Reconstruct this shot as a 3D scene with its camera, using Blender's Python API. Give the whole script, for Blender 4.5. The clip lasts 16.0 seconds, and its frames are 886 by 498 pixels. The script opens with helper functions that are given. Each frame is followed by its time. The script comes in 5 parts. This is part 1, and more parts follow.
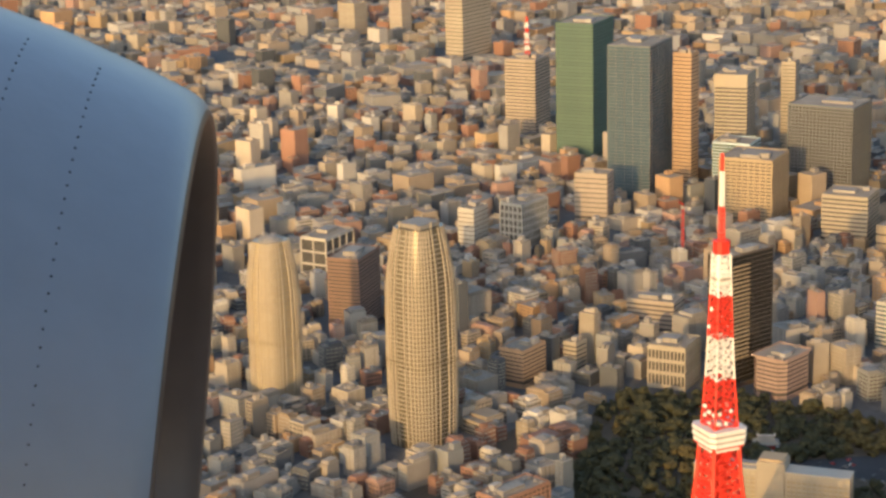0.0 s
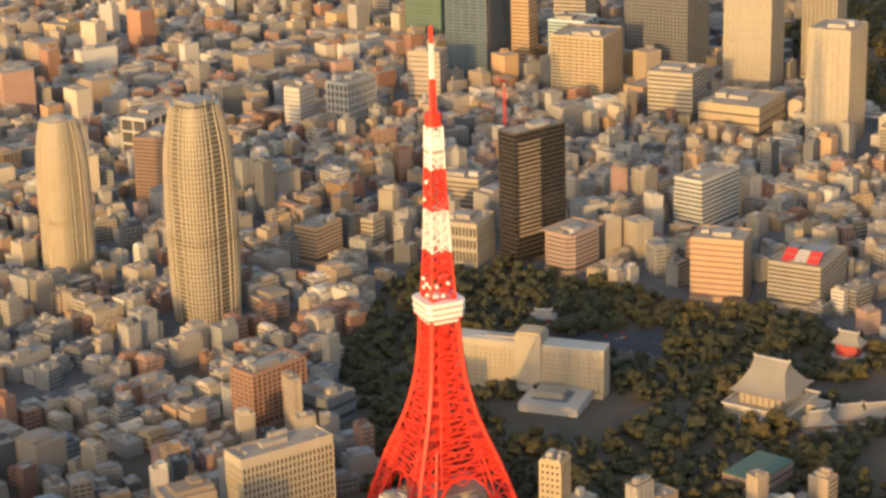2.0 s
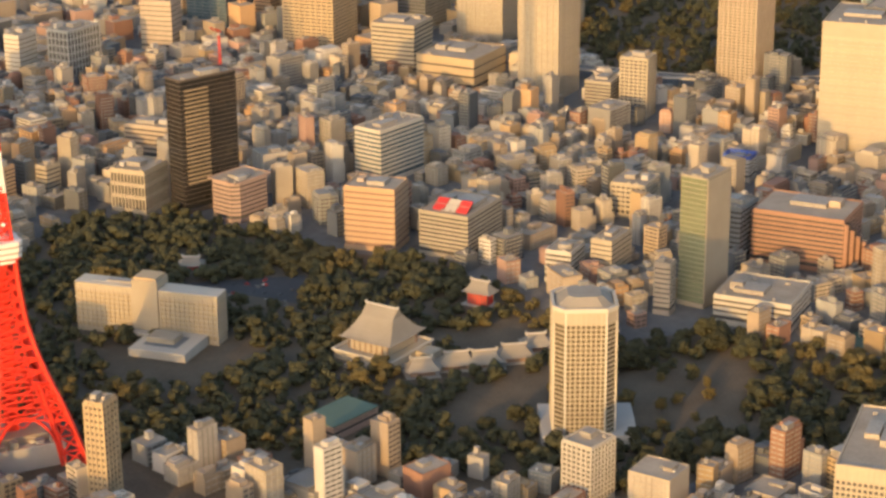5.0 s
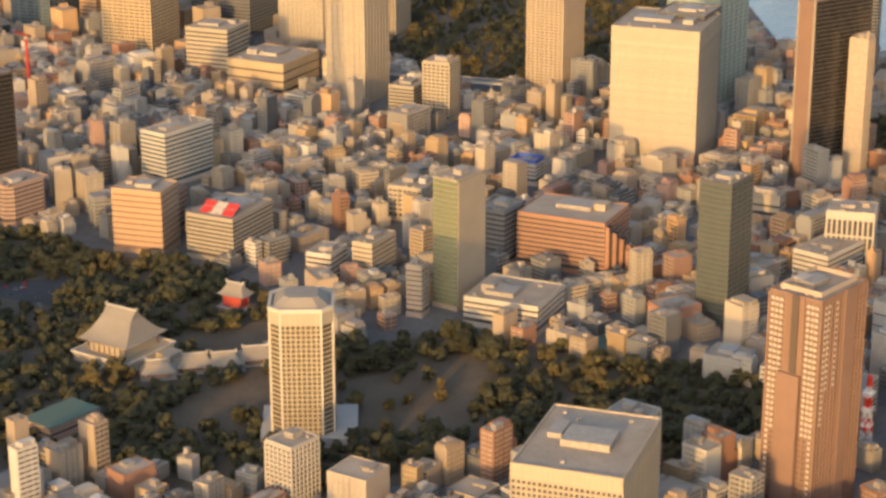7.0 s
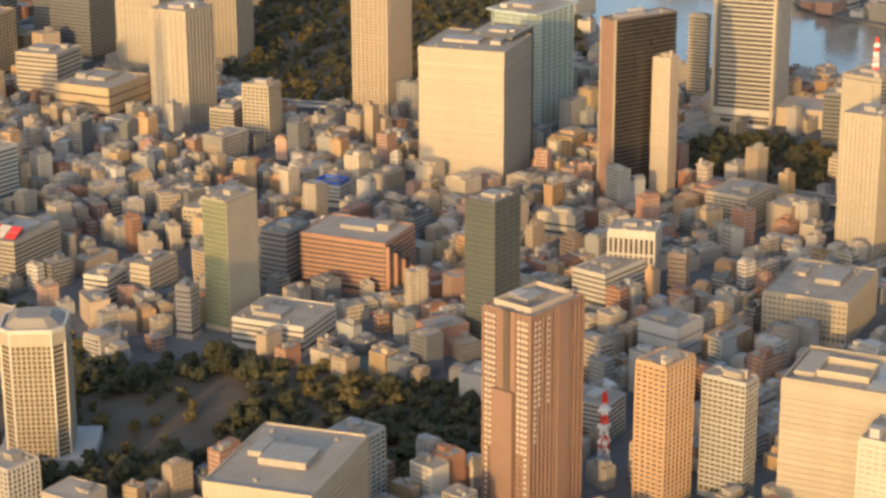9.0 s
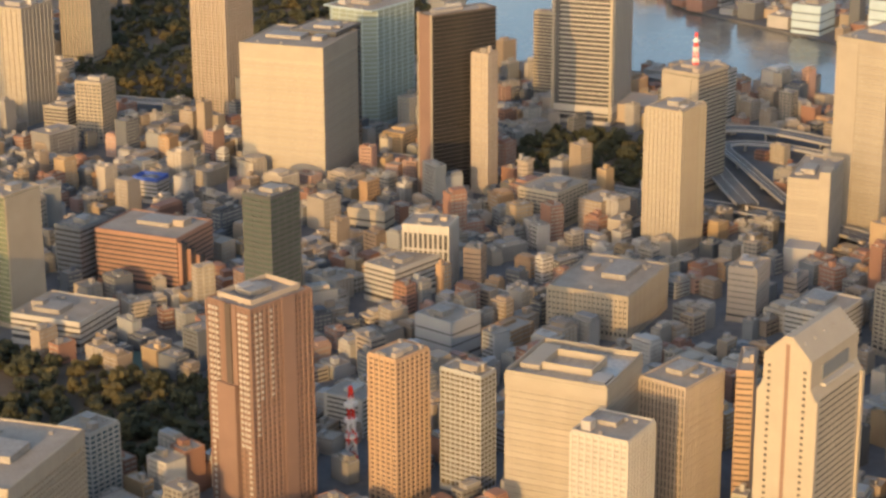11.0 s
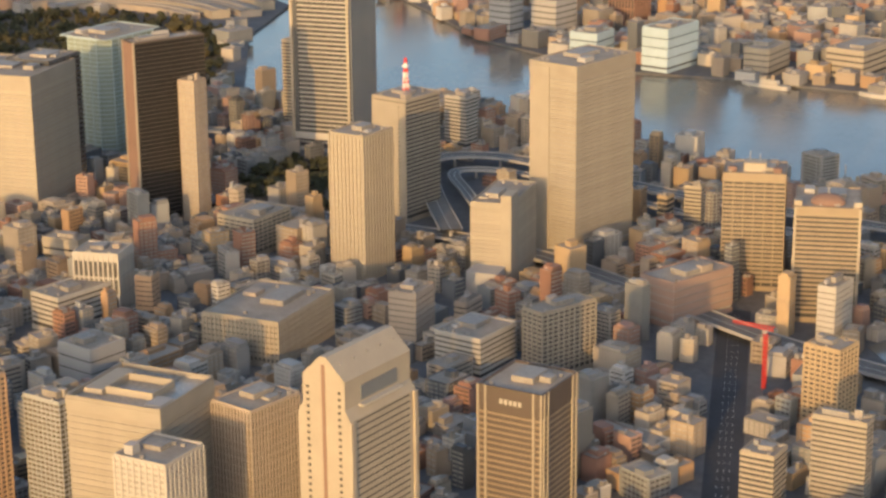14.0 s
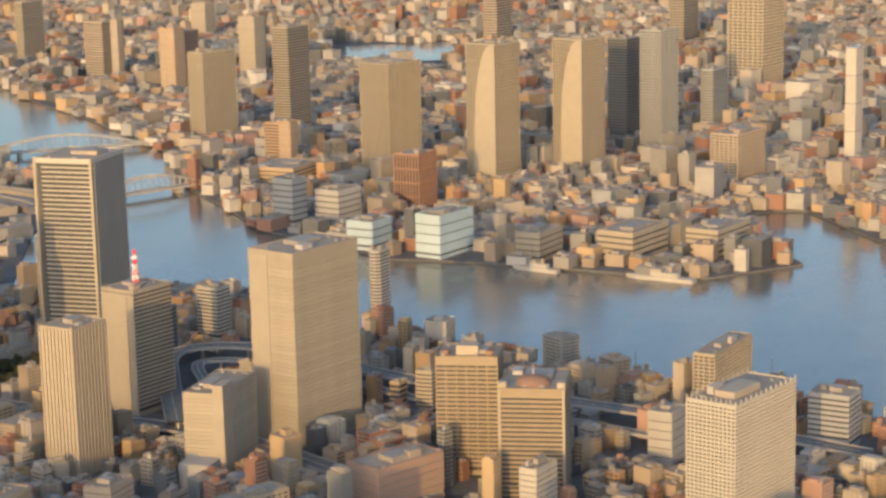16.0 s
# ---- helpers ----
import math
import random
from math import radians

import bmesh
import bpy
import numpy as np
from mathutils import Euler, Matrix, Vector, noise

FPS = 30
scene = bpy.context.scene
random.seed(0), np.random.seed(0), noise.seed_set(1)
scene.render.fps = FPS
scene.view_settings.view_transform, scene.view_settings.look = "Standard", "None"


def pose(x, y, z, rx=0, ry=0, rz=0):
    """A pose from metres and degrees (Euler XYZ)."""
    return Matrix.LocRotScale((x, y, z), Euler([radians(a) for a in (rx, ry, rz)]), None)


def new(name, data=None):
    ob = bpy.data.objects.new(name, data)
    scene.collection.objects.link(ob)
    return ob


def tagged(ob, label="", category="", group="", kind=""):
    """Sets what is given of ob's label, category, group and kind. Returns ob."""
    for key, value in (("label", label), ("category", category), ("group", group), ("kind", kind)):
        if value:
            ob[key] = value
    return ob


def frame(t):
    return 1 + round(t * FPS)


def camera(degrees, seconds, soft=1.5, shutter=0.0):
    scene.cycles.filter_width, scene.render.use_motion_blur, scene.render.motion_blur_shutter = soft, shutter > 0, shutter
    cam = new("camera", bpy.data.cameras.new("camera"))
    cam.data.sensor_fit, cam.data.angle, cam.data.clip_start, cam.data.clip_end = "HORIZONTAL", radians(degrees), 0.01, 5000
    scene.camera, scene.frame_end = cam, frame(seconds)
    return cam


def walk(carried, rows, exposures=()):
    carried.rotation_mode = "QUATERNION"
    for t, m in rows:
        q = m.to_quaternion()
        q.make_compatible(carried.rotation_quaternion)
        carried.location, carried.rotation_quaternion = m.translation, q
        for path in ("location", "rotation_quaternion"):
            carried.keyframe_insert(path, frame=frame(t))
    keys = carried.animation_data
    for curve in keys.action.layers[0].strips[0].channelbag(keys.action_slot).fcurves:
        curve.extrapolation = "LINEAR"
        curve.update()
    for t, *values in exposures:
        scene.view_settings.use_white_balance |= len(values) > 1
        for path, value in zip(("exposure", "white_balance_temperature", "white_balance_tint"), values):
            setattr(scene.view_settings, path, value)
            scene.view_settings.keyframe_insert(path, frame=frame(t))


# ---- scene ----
# The aircraft flies at about 85 m/s. So that a tenth of a second stays under four metres, the whole place is built at
# SIZE; all numbers below, but for the camera's rows, are metres from near the lattice tower's foot (x east, y north),
# placed and sized from pixel positions to fit the camera's view.
SIZE = 0.44


def aim(x, y, z, yaw, pitch, roll):
    return pose(x, y, z, 90 + pitch, 0, yaw) @ pose(0, 0, 0, 0, 0, roll)


cam = camera(24.300, 16.0, soft=2.95)
walk(cam, [
    (0.0, aim(-546.99, -276.78, 289.25, -55.418, -15.011, -1.460)),
    (0.5, aim(-537.27, -292.41, 288.08, -55.638, -16.876, -1.791)),
    (1.0, aim(-527.55, -308.06, 286.92, -55.904, -18.054, -1.849)),
    (1.5, aim(-517.82, -323.74, 285.76, -56.137, -18.634, -1.944)),
    (2.0, aim(-508.10, -339.44, 284.59, -56.352, -18.237, -1.636)),
    (2.5, aim(-498.36, -355.17, 283.43, -56.756, -17.081, -1.581)),
    (3.0, aim(-488.63, -370.93, 282.26, -57.028, -17.928, -1.352)),
    (3.5, aim(-478.89, -386.71, 281.09, -57.303, -18.670, -1.068)),
    (4.0, aim(-469.15, -402.51, 279.92, -57.584, -18.942, -0.545)),
    (4.2, aim(-465.25, -408.84, 279.45, -57.783, -18.859, -0.634)),
    (6.3, aim(-424.30, -475.54, 274.52, -59.224, -20.345, -0.072)),
    (6.5, aim(-420.40, -481.92, 274.05, -59.356, -20.149, -0.218)),
    (7.0, aim(-410.64, -497.88, 272.88, -59.766, -19.031, -0.035)),
    (7.5, aim(-400.88, -513.86, 271.70, -60.117, -17.687, -0.175)),
    (8.0, aim(-391.11, -529.87, 270.52, -60.326, -17.517, -0.174)),
    (8.5, aim(-381.34, -545.90, 269.34, -60.404, -17.838, -0.149)),
    (8.7, aim(-377.44, -552.32, 268.86, -60.445, -18.104, -0.139)),
    (10.8, aim(-336.37, -619.99, 263.89, -60.808, -18.304, -0.415)),
    (11.0, aim(-332.46, -626.45, 263.41, -60.869, -18.082, -0.225)),
    (11.5, aim(-322.67, -642.64, 262.22, -60.966, -17.794, -0.245)),
    (12.0, aim(-312.88, -658.85, 261.03, -61.022, -17.422, -0.065)),
    (12.5, aim(-303.09, -675.09, 259.84, -61.189, -16.729, -0.081)),
    (13.0, aim(-293.29, -691.35, 258.65, -61.353, -16.469, -0.252)),
    (13.5, aim(-283.49, -707.64, 257.46, -61.630, -16.260, -0.282)),
    (14.0, aim(-273.69, -723.95, 256.26, -61.809, -17.031, -0.521)),
    (14.5, aim(-263.89, -740.29, 255.07, -62.073, -16.345, -0.763)),
    (15.0, aim(-254.08, -756.65, 253.87, -62.484, -14.727, -0.983)),
    (15.5, aim(-244.27, -773.04, 252.67, -63.247, -13.214, -1.034)),
    (16.0, aim(-234.45, -789.46, 251.47, -64.599, -11.717, -1.310)),
], exposures=[(0.0, 1.05, 6100, 11), (2.0, 1.25, 6600, 13), (4.0, 1.30, 6500, 11), (6.5, 1.35, 6950, 18), (7.5, 1.33, 6500, 14), (8.5, 1.33, 6200, 12), (11.0, 1.15, 6200, 14), (12.5, 1.10, 6000, 12), (14.5, 1.06, 6150, 14), (16.0, 1.0, 5850, 12)])

# ---- light ----
SUN_AZIMUTH, SUN_HEIGHT = 260.5, 9.8
world = bpy.data.worlds.new("sky")
scene.world = world
world.use_nodes = True
sky = world.node_tree.nodes.new("ShaderNodeTexSky")
sky.sky_type, sky.sun_disc = "NISHITA", False
sky.sun_elevation, sky.sun_rotation = radians(SUN_HEIGHT), radians(SUN_AZIMUTH)
sky.dust_density, sky.air_density, sky.ozone_density = 2.8, 1.0, 1.2
world.node_tree.links.new(sky.outputs[0], world.node_tree.nodes["Background"].inputs[0])
world.node_tree.nodes["Background"].inputs[1].default_value = 0.14
sun = new("sun", bpy.data.lights.new("sun", "SUN"))
sun.data.energy, sun.data.angle, sun.data.color = 1.62, radians(0.6), (1.0, 0.58, 0.17)
toward = Vector((math.sin(radians(SUN_AZIMUTH)) * math.cos(radians(SUN_HEIGHT)), math.cos(radians(SUN_AZIMUTH)) * math.cos(radians(SUN_HEIGHT)), math.sin(radians(SUN_HEIGHT))))
sun.matrix_world = Matrix.Translation((0, 0, 900)) @ toward.to_track_quat("Z", "Y").to_matrix().to_4x4()

# ---- materials ----
def surface(name, colour, rough=0.8, vary=0.11, metal=0.0, coarse=0.06, fine=1.2, bump=0.15, gloss=0.4, each=0.12, island=False):
    """A plain material with large stains, fine grain and a small change from piece to piece."""
    m = bpy.data.materials.new(name)
    m.use_nodes = True
    n, link = m.node_tree.nodes, m.node_tree.links.new
    b = n["Principled BSDF"]
    at = n.new("ShaderNodeTexCoord")
    big, small = n.new("ShaderNodeTexNoise"), n.new("ShaderNodeTexNoise")
    for t, s, k in ((big, coarse, 4), (small, fine, 3)):
        t.inputs["Scale"].default_value, t.inputs["Detail"].default_value = s / SIZE, k
        link(at.outputs["Object"], t.inputs["Vector"])
    info = n.new("ShaderNodeNewGeometry" if island else "ShaderNodeObjectInfo")
    own = info.outputs["Random Per Island" if island else "Random"]

    def maths(kind, a, c):
        q = n.new("ShaderNodeMath")
        q.operation = kind
        for slot, v in zip(q.inputs, (a, c)):
            if isinstance(v, float):
                slot.default_value = v
            else:
                link(v, slot)
        return q.outputs[0]

    both = maths("ADD", maths("MULTIPLY", big.outputs["Fac"], 1.2), maths("MULTIPLY", small.outputs["Fac"], 0.8))
    level = maths("ADD", maths("MULTIPLY", maths("SUBTRACT", both, 1.0), vary * 2.0), 1.0)
    level = maths("ADD", level, maths("MULTIPLY", maths("SUBTRACT", own, 0.5), each))
    mix = n.new("ShaderNodeVectorMath")
    mix.operation = "SCALE"
    mix.inputs[0].default_value = colour
    link(level, mix.inputs["Scale"])
    link(mix.outputs[0], b.inputs["Base Color"])
    b.inputs["Roughness"].default_value, b.inputs["Metallic"].default_value = rough, metal
    b.inputs["Specular IOR Level"].default_value = gloss
    if bump:
        k = n.new("ShaderNodeBump")
        k.inputs["Strength"].default_value, k.inputs["Distance"].default_value = bump, 0.1
        link(small.outputs["Fac"], k.inputs["Height"])
        link(k.outputs[0], b.inputs["Normal"])
    return m


MAT = {}
for key, colour, rough in (
        ("cream", (0.39, 0.335, 0.255), 0.7), ("white", (0.47, 0.435, 0.375), 0.65), ("beige", (0.345, 0.30, 0.235), 0.75),
        ("tan", (0.40, 0.33, 0.26), 0.8), ("ochre", (0.42, 0.32, 0.20), 0.75), ("brick", (0.33, 0.19, 0.13), 0.85),
        ("brown", (0.24, 0.15, 0.11), 0.8), ("grey", (0.36, 0.36, 0.35), 0.75), ("slate", (0.17, 0.18, 0.19), 0.7),
        ("dark", (0.09, 0.09, 0.09), 0.5), ("pale_blue", (0.45, 0.55, 0.58), 0.6), ("rose", (0.36, 0.25, 0.20), 0.8),
        ("concrete", (0.40, 0.38, 0.35), 0.85), ("red", (0.55, 0.05, 0.04), 0.5), ("green_net", (0.10, 0.155, 0.12), 0.8), ("sage", (0.27, 0.31, 0.25), 0.5),
        ("orange_wall", (0.43, 0.29, 0.18), 0.75), ("umber", (0.105, 0.082, 0.066), 0.5), ("bronze", (0.30, 0.235, 0.16), 0.6), ("blue_sign", (0.06, 0.12, 0.45), 0.5)):
    MAT[key] = surface("painted_" + key if key in ("white", "cream") else key + "_cladding", colour, rough)
TOWN = {}
for key, colour in (("cream", (0.42, 0.36, 0.28)), ("white", (0.48, 0.45, 0.40)), ("beige", (0.36, 0.31, 0.25)), ("tan", (0.34, 0.27, 0.20)), ("grey", (0.27, 0.27, 0.26)), ("concrete", (0.30, 0.28, 0.255)),
                    ("ochre", (0.40, 0.29, 0.17)), ("brick", (0.29, 0.16, 0.11)), ("slate", (0.12, 0.125, 0.13)), ("rose", (0.36, 0.23, 0.18)), ("orange_wall", (0.42, 0.27, 0.15))):
    TOWN[key] = surface("weathered_" + key + "_plaster", colour, 0.85, 0.15, each=0.55, island=True)
MAT["black_glass"] = surface("black_glass", (0.028, 0.027, 0.026), 0.12, 0.2, 0.0, 0.1, 0.4, 0.02, 0.8)
# blinds and glass with the sun's gold light put into the colour
MAT["amber_glass"] = surface("gold_lit_blinds_behind_glass", (0.34, 0.27, 0.16), 0.3, 0.3, 0.0, 0.3, 0.9, 0.02, 0.6)
MAT["glass"] = surface("window_glass", (0.085, 0.080, 0.075), 0.22, 0.3, 0.0, 0.15, 0.5, 0.03, 0.9)
MAT["green_glass"] = surface("green_glass", (0.11, 0.145, 0.12), 0.14, 0.25, 0.2, 0.1, 0.4, 0.02, 0.9)
MAT["blue_glass"] = surface("blue_glass", (0.09, 0.14, 0.17), 0.14, 0.25, 0.25, 0.1, 0.4, 0.02, 0.9)
MAT["gold_glass"] = surface("bronze_glass", (0.17, 0.14, 0.09), 0.2, 0.25, 0.25, 0.1, 0.4, 0.02, 0.8)
# green glass with the low sun's yellow put into its colour
MAT["lit_green_glass"] = surface("green_glass_with_sunlit_yellow", (0.24, 0.27, 0.17), 0.22, 0.2, 0.35, 0.08, 0.3, 0.02, 0.9)
MAT["blind_glass"] = surface("window_with_blinds", (0.33, 0.30, 0.25), 0.3, 0.6, 0.0, 0.4, 0.9, 0.02, 0.8)
MAT["roof"] = surface("roof_felt", (0.33, 0.285, 0.23), 0.9, 0.3, 0.0, 0.05, 0.5)
MAT["plant"] = surface("roof_machinery", (0.33, 0.30, 0.26), 0.6, 0.3, 0.2, 0.3, 1.5)
MAT["tile"] = surface("grey_roof_tile", (0.27, 0.24, 0.20), 0.7, 0.2)
MAT["asphalt"] = surface("asphalt", (0.055, 0.056, 0.06), 0.9, 0.35, 0.0, 0.02, 0.3)
MAT["deck"] = surface("worn_motorway_deck", (0.17, 0.16, 0.145), 0.9, 0.25, 0.0, 0.05, 0.4)
MAT["road_line"] = surface("road_paint", (0.6, 0.6, 0.56), 0.8)
MAT["earth"] = surface("bare_earth", (0.12, 0.092, 0.062), 0.95, 0.4, 0.0, 0.03, 0.4)
MAT["city_floor"] = surface("city_ground", (0.13, 0.125, 0.12), 0.95, 0.45, 0.0, 0.012, 0.12)
MAT["leaf"] = surface("evergreen_leaves", (0.046, 0.046, 0.024), 0.85, 0.3, 0.0, 0.06, 0.8, 0.3, 0.2, 0.4)
MAT["dry_leaf"] = surface("browned_leaves", (0.100, 0.080, 0.032), 0.85, 0.3, 0.0, 0.06, 0.8, 0.3, 0.2, 0.4)
MAT["bark"] = surface("bark", (0.10, 0.07, 0.05), 0.95, 0.3)
MAT["tower_red"] = surface("international_orange_paint", (0.72, 0.045, 0.022), 0.5, 0.12)
MAT["tower_white"] = surface("tower_white_paint", (0.78, 0.76, 0.72), 0.5, 0.12)
MAT["water"] = surface("harbour_water", (0.17, 0.150, 0.120), 0.16, 0.2, 0.0, 0.01, 0.2, 0.22, 0.5, 0.0)


# ---- building blocks ----
def scaled(bm):
    bmesh.ops.scale(bm, vec=(SIZE, SIZE, SIZE), verts=bm.verts)
    return bm


def mesh_of(name, bm, material):
    data = bpy.data.meshes.new(name)
    scaled(bm).to_mesh(data)
    bm.free()
    data.materials.append(material)
    return data


def part(name, bm, material, parent, label="", at=(0, 0, 0), turn=0.0):
    """Links a bmesh, or a mesh made before, as one part under its thing."""
    data = mesh_of(name, bm, material) if isinstance(bm, bmesh.types.BMesh) else bm
    ob = new(name, data)
    ob.parent = parent
    ob.location = Vector(at) * SIZE
    ob.rotation_euler[2] = radians(turn)
    return tagged(ob, label)


def thing(name, x, y, yaw, label, category, group="", z=0.0, kind=""):
    ob = new(name)
    ob.empty_display_size = 2
    ob.location, ob.rotation_euler[2] = Vector((x, y, z + hill(x, y))) * SIZE, radians(yaw)
    return tagged(ob, label, category, group, kind)


def box(bm, w, d, h, x=0.0, y=0.0, z=0.0, turn=0.0, bevel=0.0):
    """A box on z, centred on x and y."""
    made = bmesh.ops.create_cube(bm, size=1.0, matrix=Matrix.Translation((x, y, z + h / 2)) @ Matrix.Rotation(radians(turn), 4, "Z") @ Matrix.Diagonal((w, d, h, 1)))
    if bevel:
        bmesh.ops.bevel(bm, geom=list({e for v in made["verts"] for e in v.link_edges}), offset=bevel, segments=1, affect="EDGES")
    return bm


def block(*a, **k):
    return box(bmesh.new(), *a, **k)


def prism(points, z0, z1, bm=None):
    """An upright prism on the given outline."""
    bm = bm or bmesh.new()
    low, high = [bm.verts.new((x, y, z0)) for x, y in points], [bm.verts.new((x, y, z1)) for x, y in points]
    n = len(points)
    bm.faces.new(high), bm.faces.new(low[::-1])
    for i in range(n):
        bm.faces.new((low[i], low[(i + 1) % n], high[(i + 1) % n], high[i]))
    bmesh.ops.recalc_face_normals(bm, faces=bm.faces)
    return bm


def ring(points, out, z0, z1):
    """A band that runs round an outline, standing proud of it by out and as thick again."""
    bm = bmesh.new()
    cx, cy = sum(p[0] for p in points) / len(points), sum(p[1] for p in points) / len(points)

    def moved(k):
        return [(x + k * math.copysign(1, x - cx) * (abs(x - cx) > 0.01), y + k * math.copysign(1, y - cy) * (abs(y - cy) > 0.01)) for x, y in points]

    rows = [[bm.verts.new((x, y, z)) for x, y in moved(k)] for k, z in ((-out, z0), (out, z0), (out, z1), (-out, z1))]
    n = len(points)
    for i in range(n):
        for a in range(4):
            bm.faces.new((rows[a][i], rows[a][(i + 1) % n], rows[(a + 1) % 4][(i + 1) % n], rows[(a + 1) % 4][i]))
    bmesh.ops.recalc_face_normals(bm, faces=bm.faces)
    return bm


def beam(bm, a, b, t):
    """A square bar from a to b."""
    a, b = Vector(a), Vector(b)
    m = Matrix.Translation((a + b) / 2) @ (b - a).to_track_quat("Z", "Y").to_matrix().to_4x4() @ Matrix.Diagonal((t, t, (b - a).length, 1))
    bmesh.ops.create_cube(bm, size=1.0, matrix=m)
    return bm


def swept(bm, points, t):
    """One bent square bar along the points, upright in the main."""
    rows = []
    for k, p in enumerate(points):
        a, b = Vector(points[max(0, k - 1)]), Vector(points[min(len(points) - 1, k + 1)])
        turn = (b - a).to_track_quat("Z", "Y").to_matrix()
        rows.append([bm.verts.new(Vector(p) + turn @ Vector((u * t / 2, v * t / 2, 0))) for u, v in ((-1, -1), (1, -1), (1, 1), (-1, 1))])
    for a, b in zip(rows, rows[1:]):
        for i in range(4):
            bm.faces.new((a[i], a[(i + 1) % 4], b[(i + 1) % 4], b[i]))
    bm.faces.new(rows[0][::-1]), bm.faces.new(rows[-1])
    return bm


def outline(w, d, cut=0.0):
    """A rectangle, or one with its corners cut off."""
    if not cut:
        return [(-w / 2, -d / 2), (w / 2, -d / 2), (w / 2, d / 2), (-w / 2, d / 2)]
    a, b = w / 2, d / 2
    return [(-a + cut, -b), (a - cut, -b), (a, -b + cut), (a, b - cut), (a - cut, b), (-a + cut, b), (-a, b - cut), (-a, -b + cut)]


FOOT = []  # the ground that things stand on, kept clear of the small houses: x, y, radius along, radius across, yaw


def stands(x, y, w, d, yaw, more=6.0):
    FOOT.append((x, y, w / 2 + more, d / 2 + more, radians(yaw)))


def free(x, y, r):
    for fx, fy, a, b, yaw in FOOT:
        dx, dy = x - fx, y - fy
        if abs(dx) < a + b + r and abs(dy) < a + b + r:
            u, v = dx * math.cos(yaw) + dy * math.sin(yaw), dy * math.cos(yaw) - dx * math.sin(yaw)
            if abs(u) < a + r and abs(v) < b + r:
                return False
    return True


def inside(x, y, poly):
    hit = False
    for (ax, ay), (bx, by) in zip(poly, poly[1:] + poly[:1]):
        if (ay > y) != (by > y) and x < (bx - ax) * (y - ay) / (by - ay) + ax:
            hit = not hit
    return hit


def rooftop(e, w, d, h, rng, wall="plant", much=1.0):
    """A parapet, machine rooms, coolers and a hatch on a flat roof."""
    part("parapet", ring(outline(w - 0.6, d - 0.6), 0.3, h, h + 1.5), MAT[wall] if wall in MAT else MAT["plant"], e)
    top = part("roof", block(w - 1.4, d - 1.4, 0.3, z=h), MAT["roof"], e, "grey felt roof")
    part("machine_room", block(w * rng.uniform(0.3, 0.5), d * rng.uniform(0.25, 0.45), rng.uniform(3, 5), w * rng.uniform(-0.15, 0.15), d * rng.uniform(-0.15, 0.15), h + 0.3, bevel=0.15), MAT["plant"], top)
    part("machine_room", block(w * rng.uniform(0.12, 0.22), d * rng.uniform(0.15, 0.25), rng.uniform(2, 7), w * rng.choice((-0.3, 0.28)), d * rng.uniform(-0.3, 0.3), h + 0.3, bevel=0.15), MAT[rng.choice(("plant", "concrete", "tan"))], top)
    cooler = mesh_of("cooler", block(2.6, 2.2, 2.0, bevel=0.2), MAT["plant"])
    for i in range(int(rng.randint(3, 7) * much)):
        part("cooler", cooler, None, top, at=(w * rng.uniform(-0.4, 0.4), d * rng.choice((-0.38, 0.38, 0.3)), h + 0.3))


def tower(label, x, y, w, d, h, yaw, wall="beige", glass="glass", floor=4.0, band=0.45, pier=0.0, pier_w=0.8, cut=0.0, name="office_tower",
          category="building", group="towers of the city", roof=True, base=6.0, proud=0.35, crown=0.0, seed=0):
    """A building of storeys: a glazed core, a spandrel round each floor, and piers up its faces."""
    rng = random.Random(seed or int(x * 7 + y * 3))
    e = thing(name, x, y, yaw, label, category, group)
    stands(x, y, w, d, yaw)
    part("glazing", prism(outline(w - 0.5, d - 0.5, cut), 0, h), MAT[glass], e, "dark reflecting glazing")
    n = max(2, int((h - base - crown) / floor))
    step = (h - base - crown) / n
    if band:
        spandrel = mesh_of("spandrel", ring(outline(w, d, cut), proud, 0, step * band), MAT[wall])
        for i in range(n):
            part("spandrel", spandrel, None, e, at=(0, 0, base + i * step + step * (1 - band)))
    part("ground_floor", ring(outline(w, d, cut), proud + 0.2, 0, base * 0.75), MAT[wall], e)
    if crown:
        part("crown", ring(outline(w, d, cut), proud + 0.2, h - crown, h + 1.2), MAT[wall], e)
    if pier:
        upright = mesh_of("pier", block(pier_w, pier_w, h), MAT[wall])
        for side, length, off, turn in ((0, w, d, 0), (1, d, w, 90), (2, w, d, 180), (3, d, w, 270)):
            k = max(2, round((length - 2 * cut) / pier))
            for i in range(k + (0 if cut == 0 else 1)):
                u = -length / 2 + cut + (length - 2 * cut) * i / k
                q = Matrix.Rotation(radians(turn), 2) @ Vector((u, -off / 2 - 0.1))
                part("pier", upright, None, e, at=(q.x, q.y, 0))
    if roof:
        rooftop(e, w, d, h, rng, wall)
    return e

# ---- land and water ----
COAST = [(3600, 1900), (2860, 1080), (2640, 700), (2330, 400), (2110, 90), (1870, 10), (1560, -185), (1510, -270), (1600, -380), (1625, -490), (1507, -719), (1486, -864),
         (1416, -1007), (1385, -1113), (1413, -1275), (1361, -1360), (1330, -1700), (1600, -2600), (1600, -11000)]
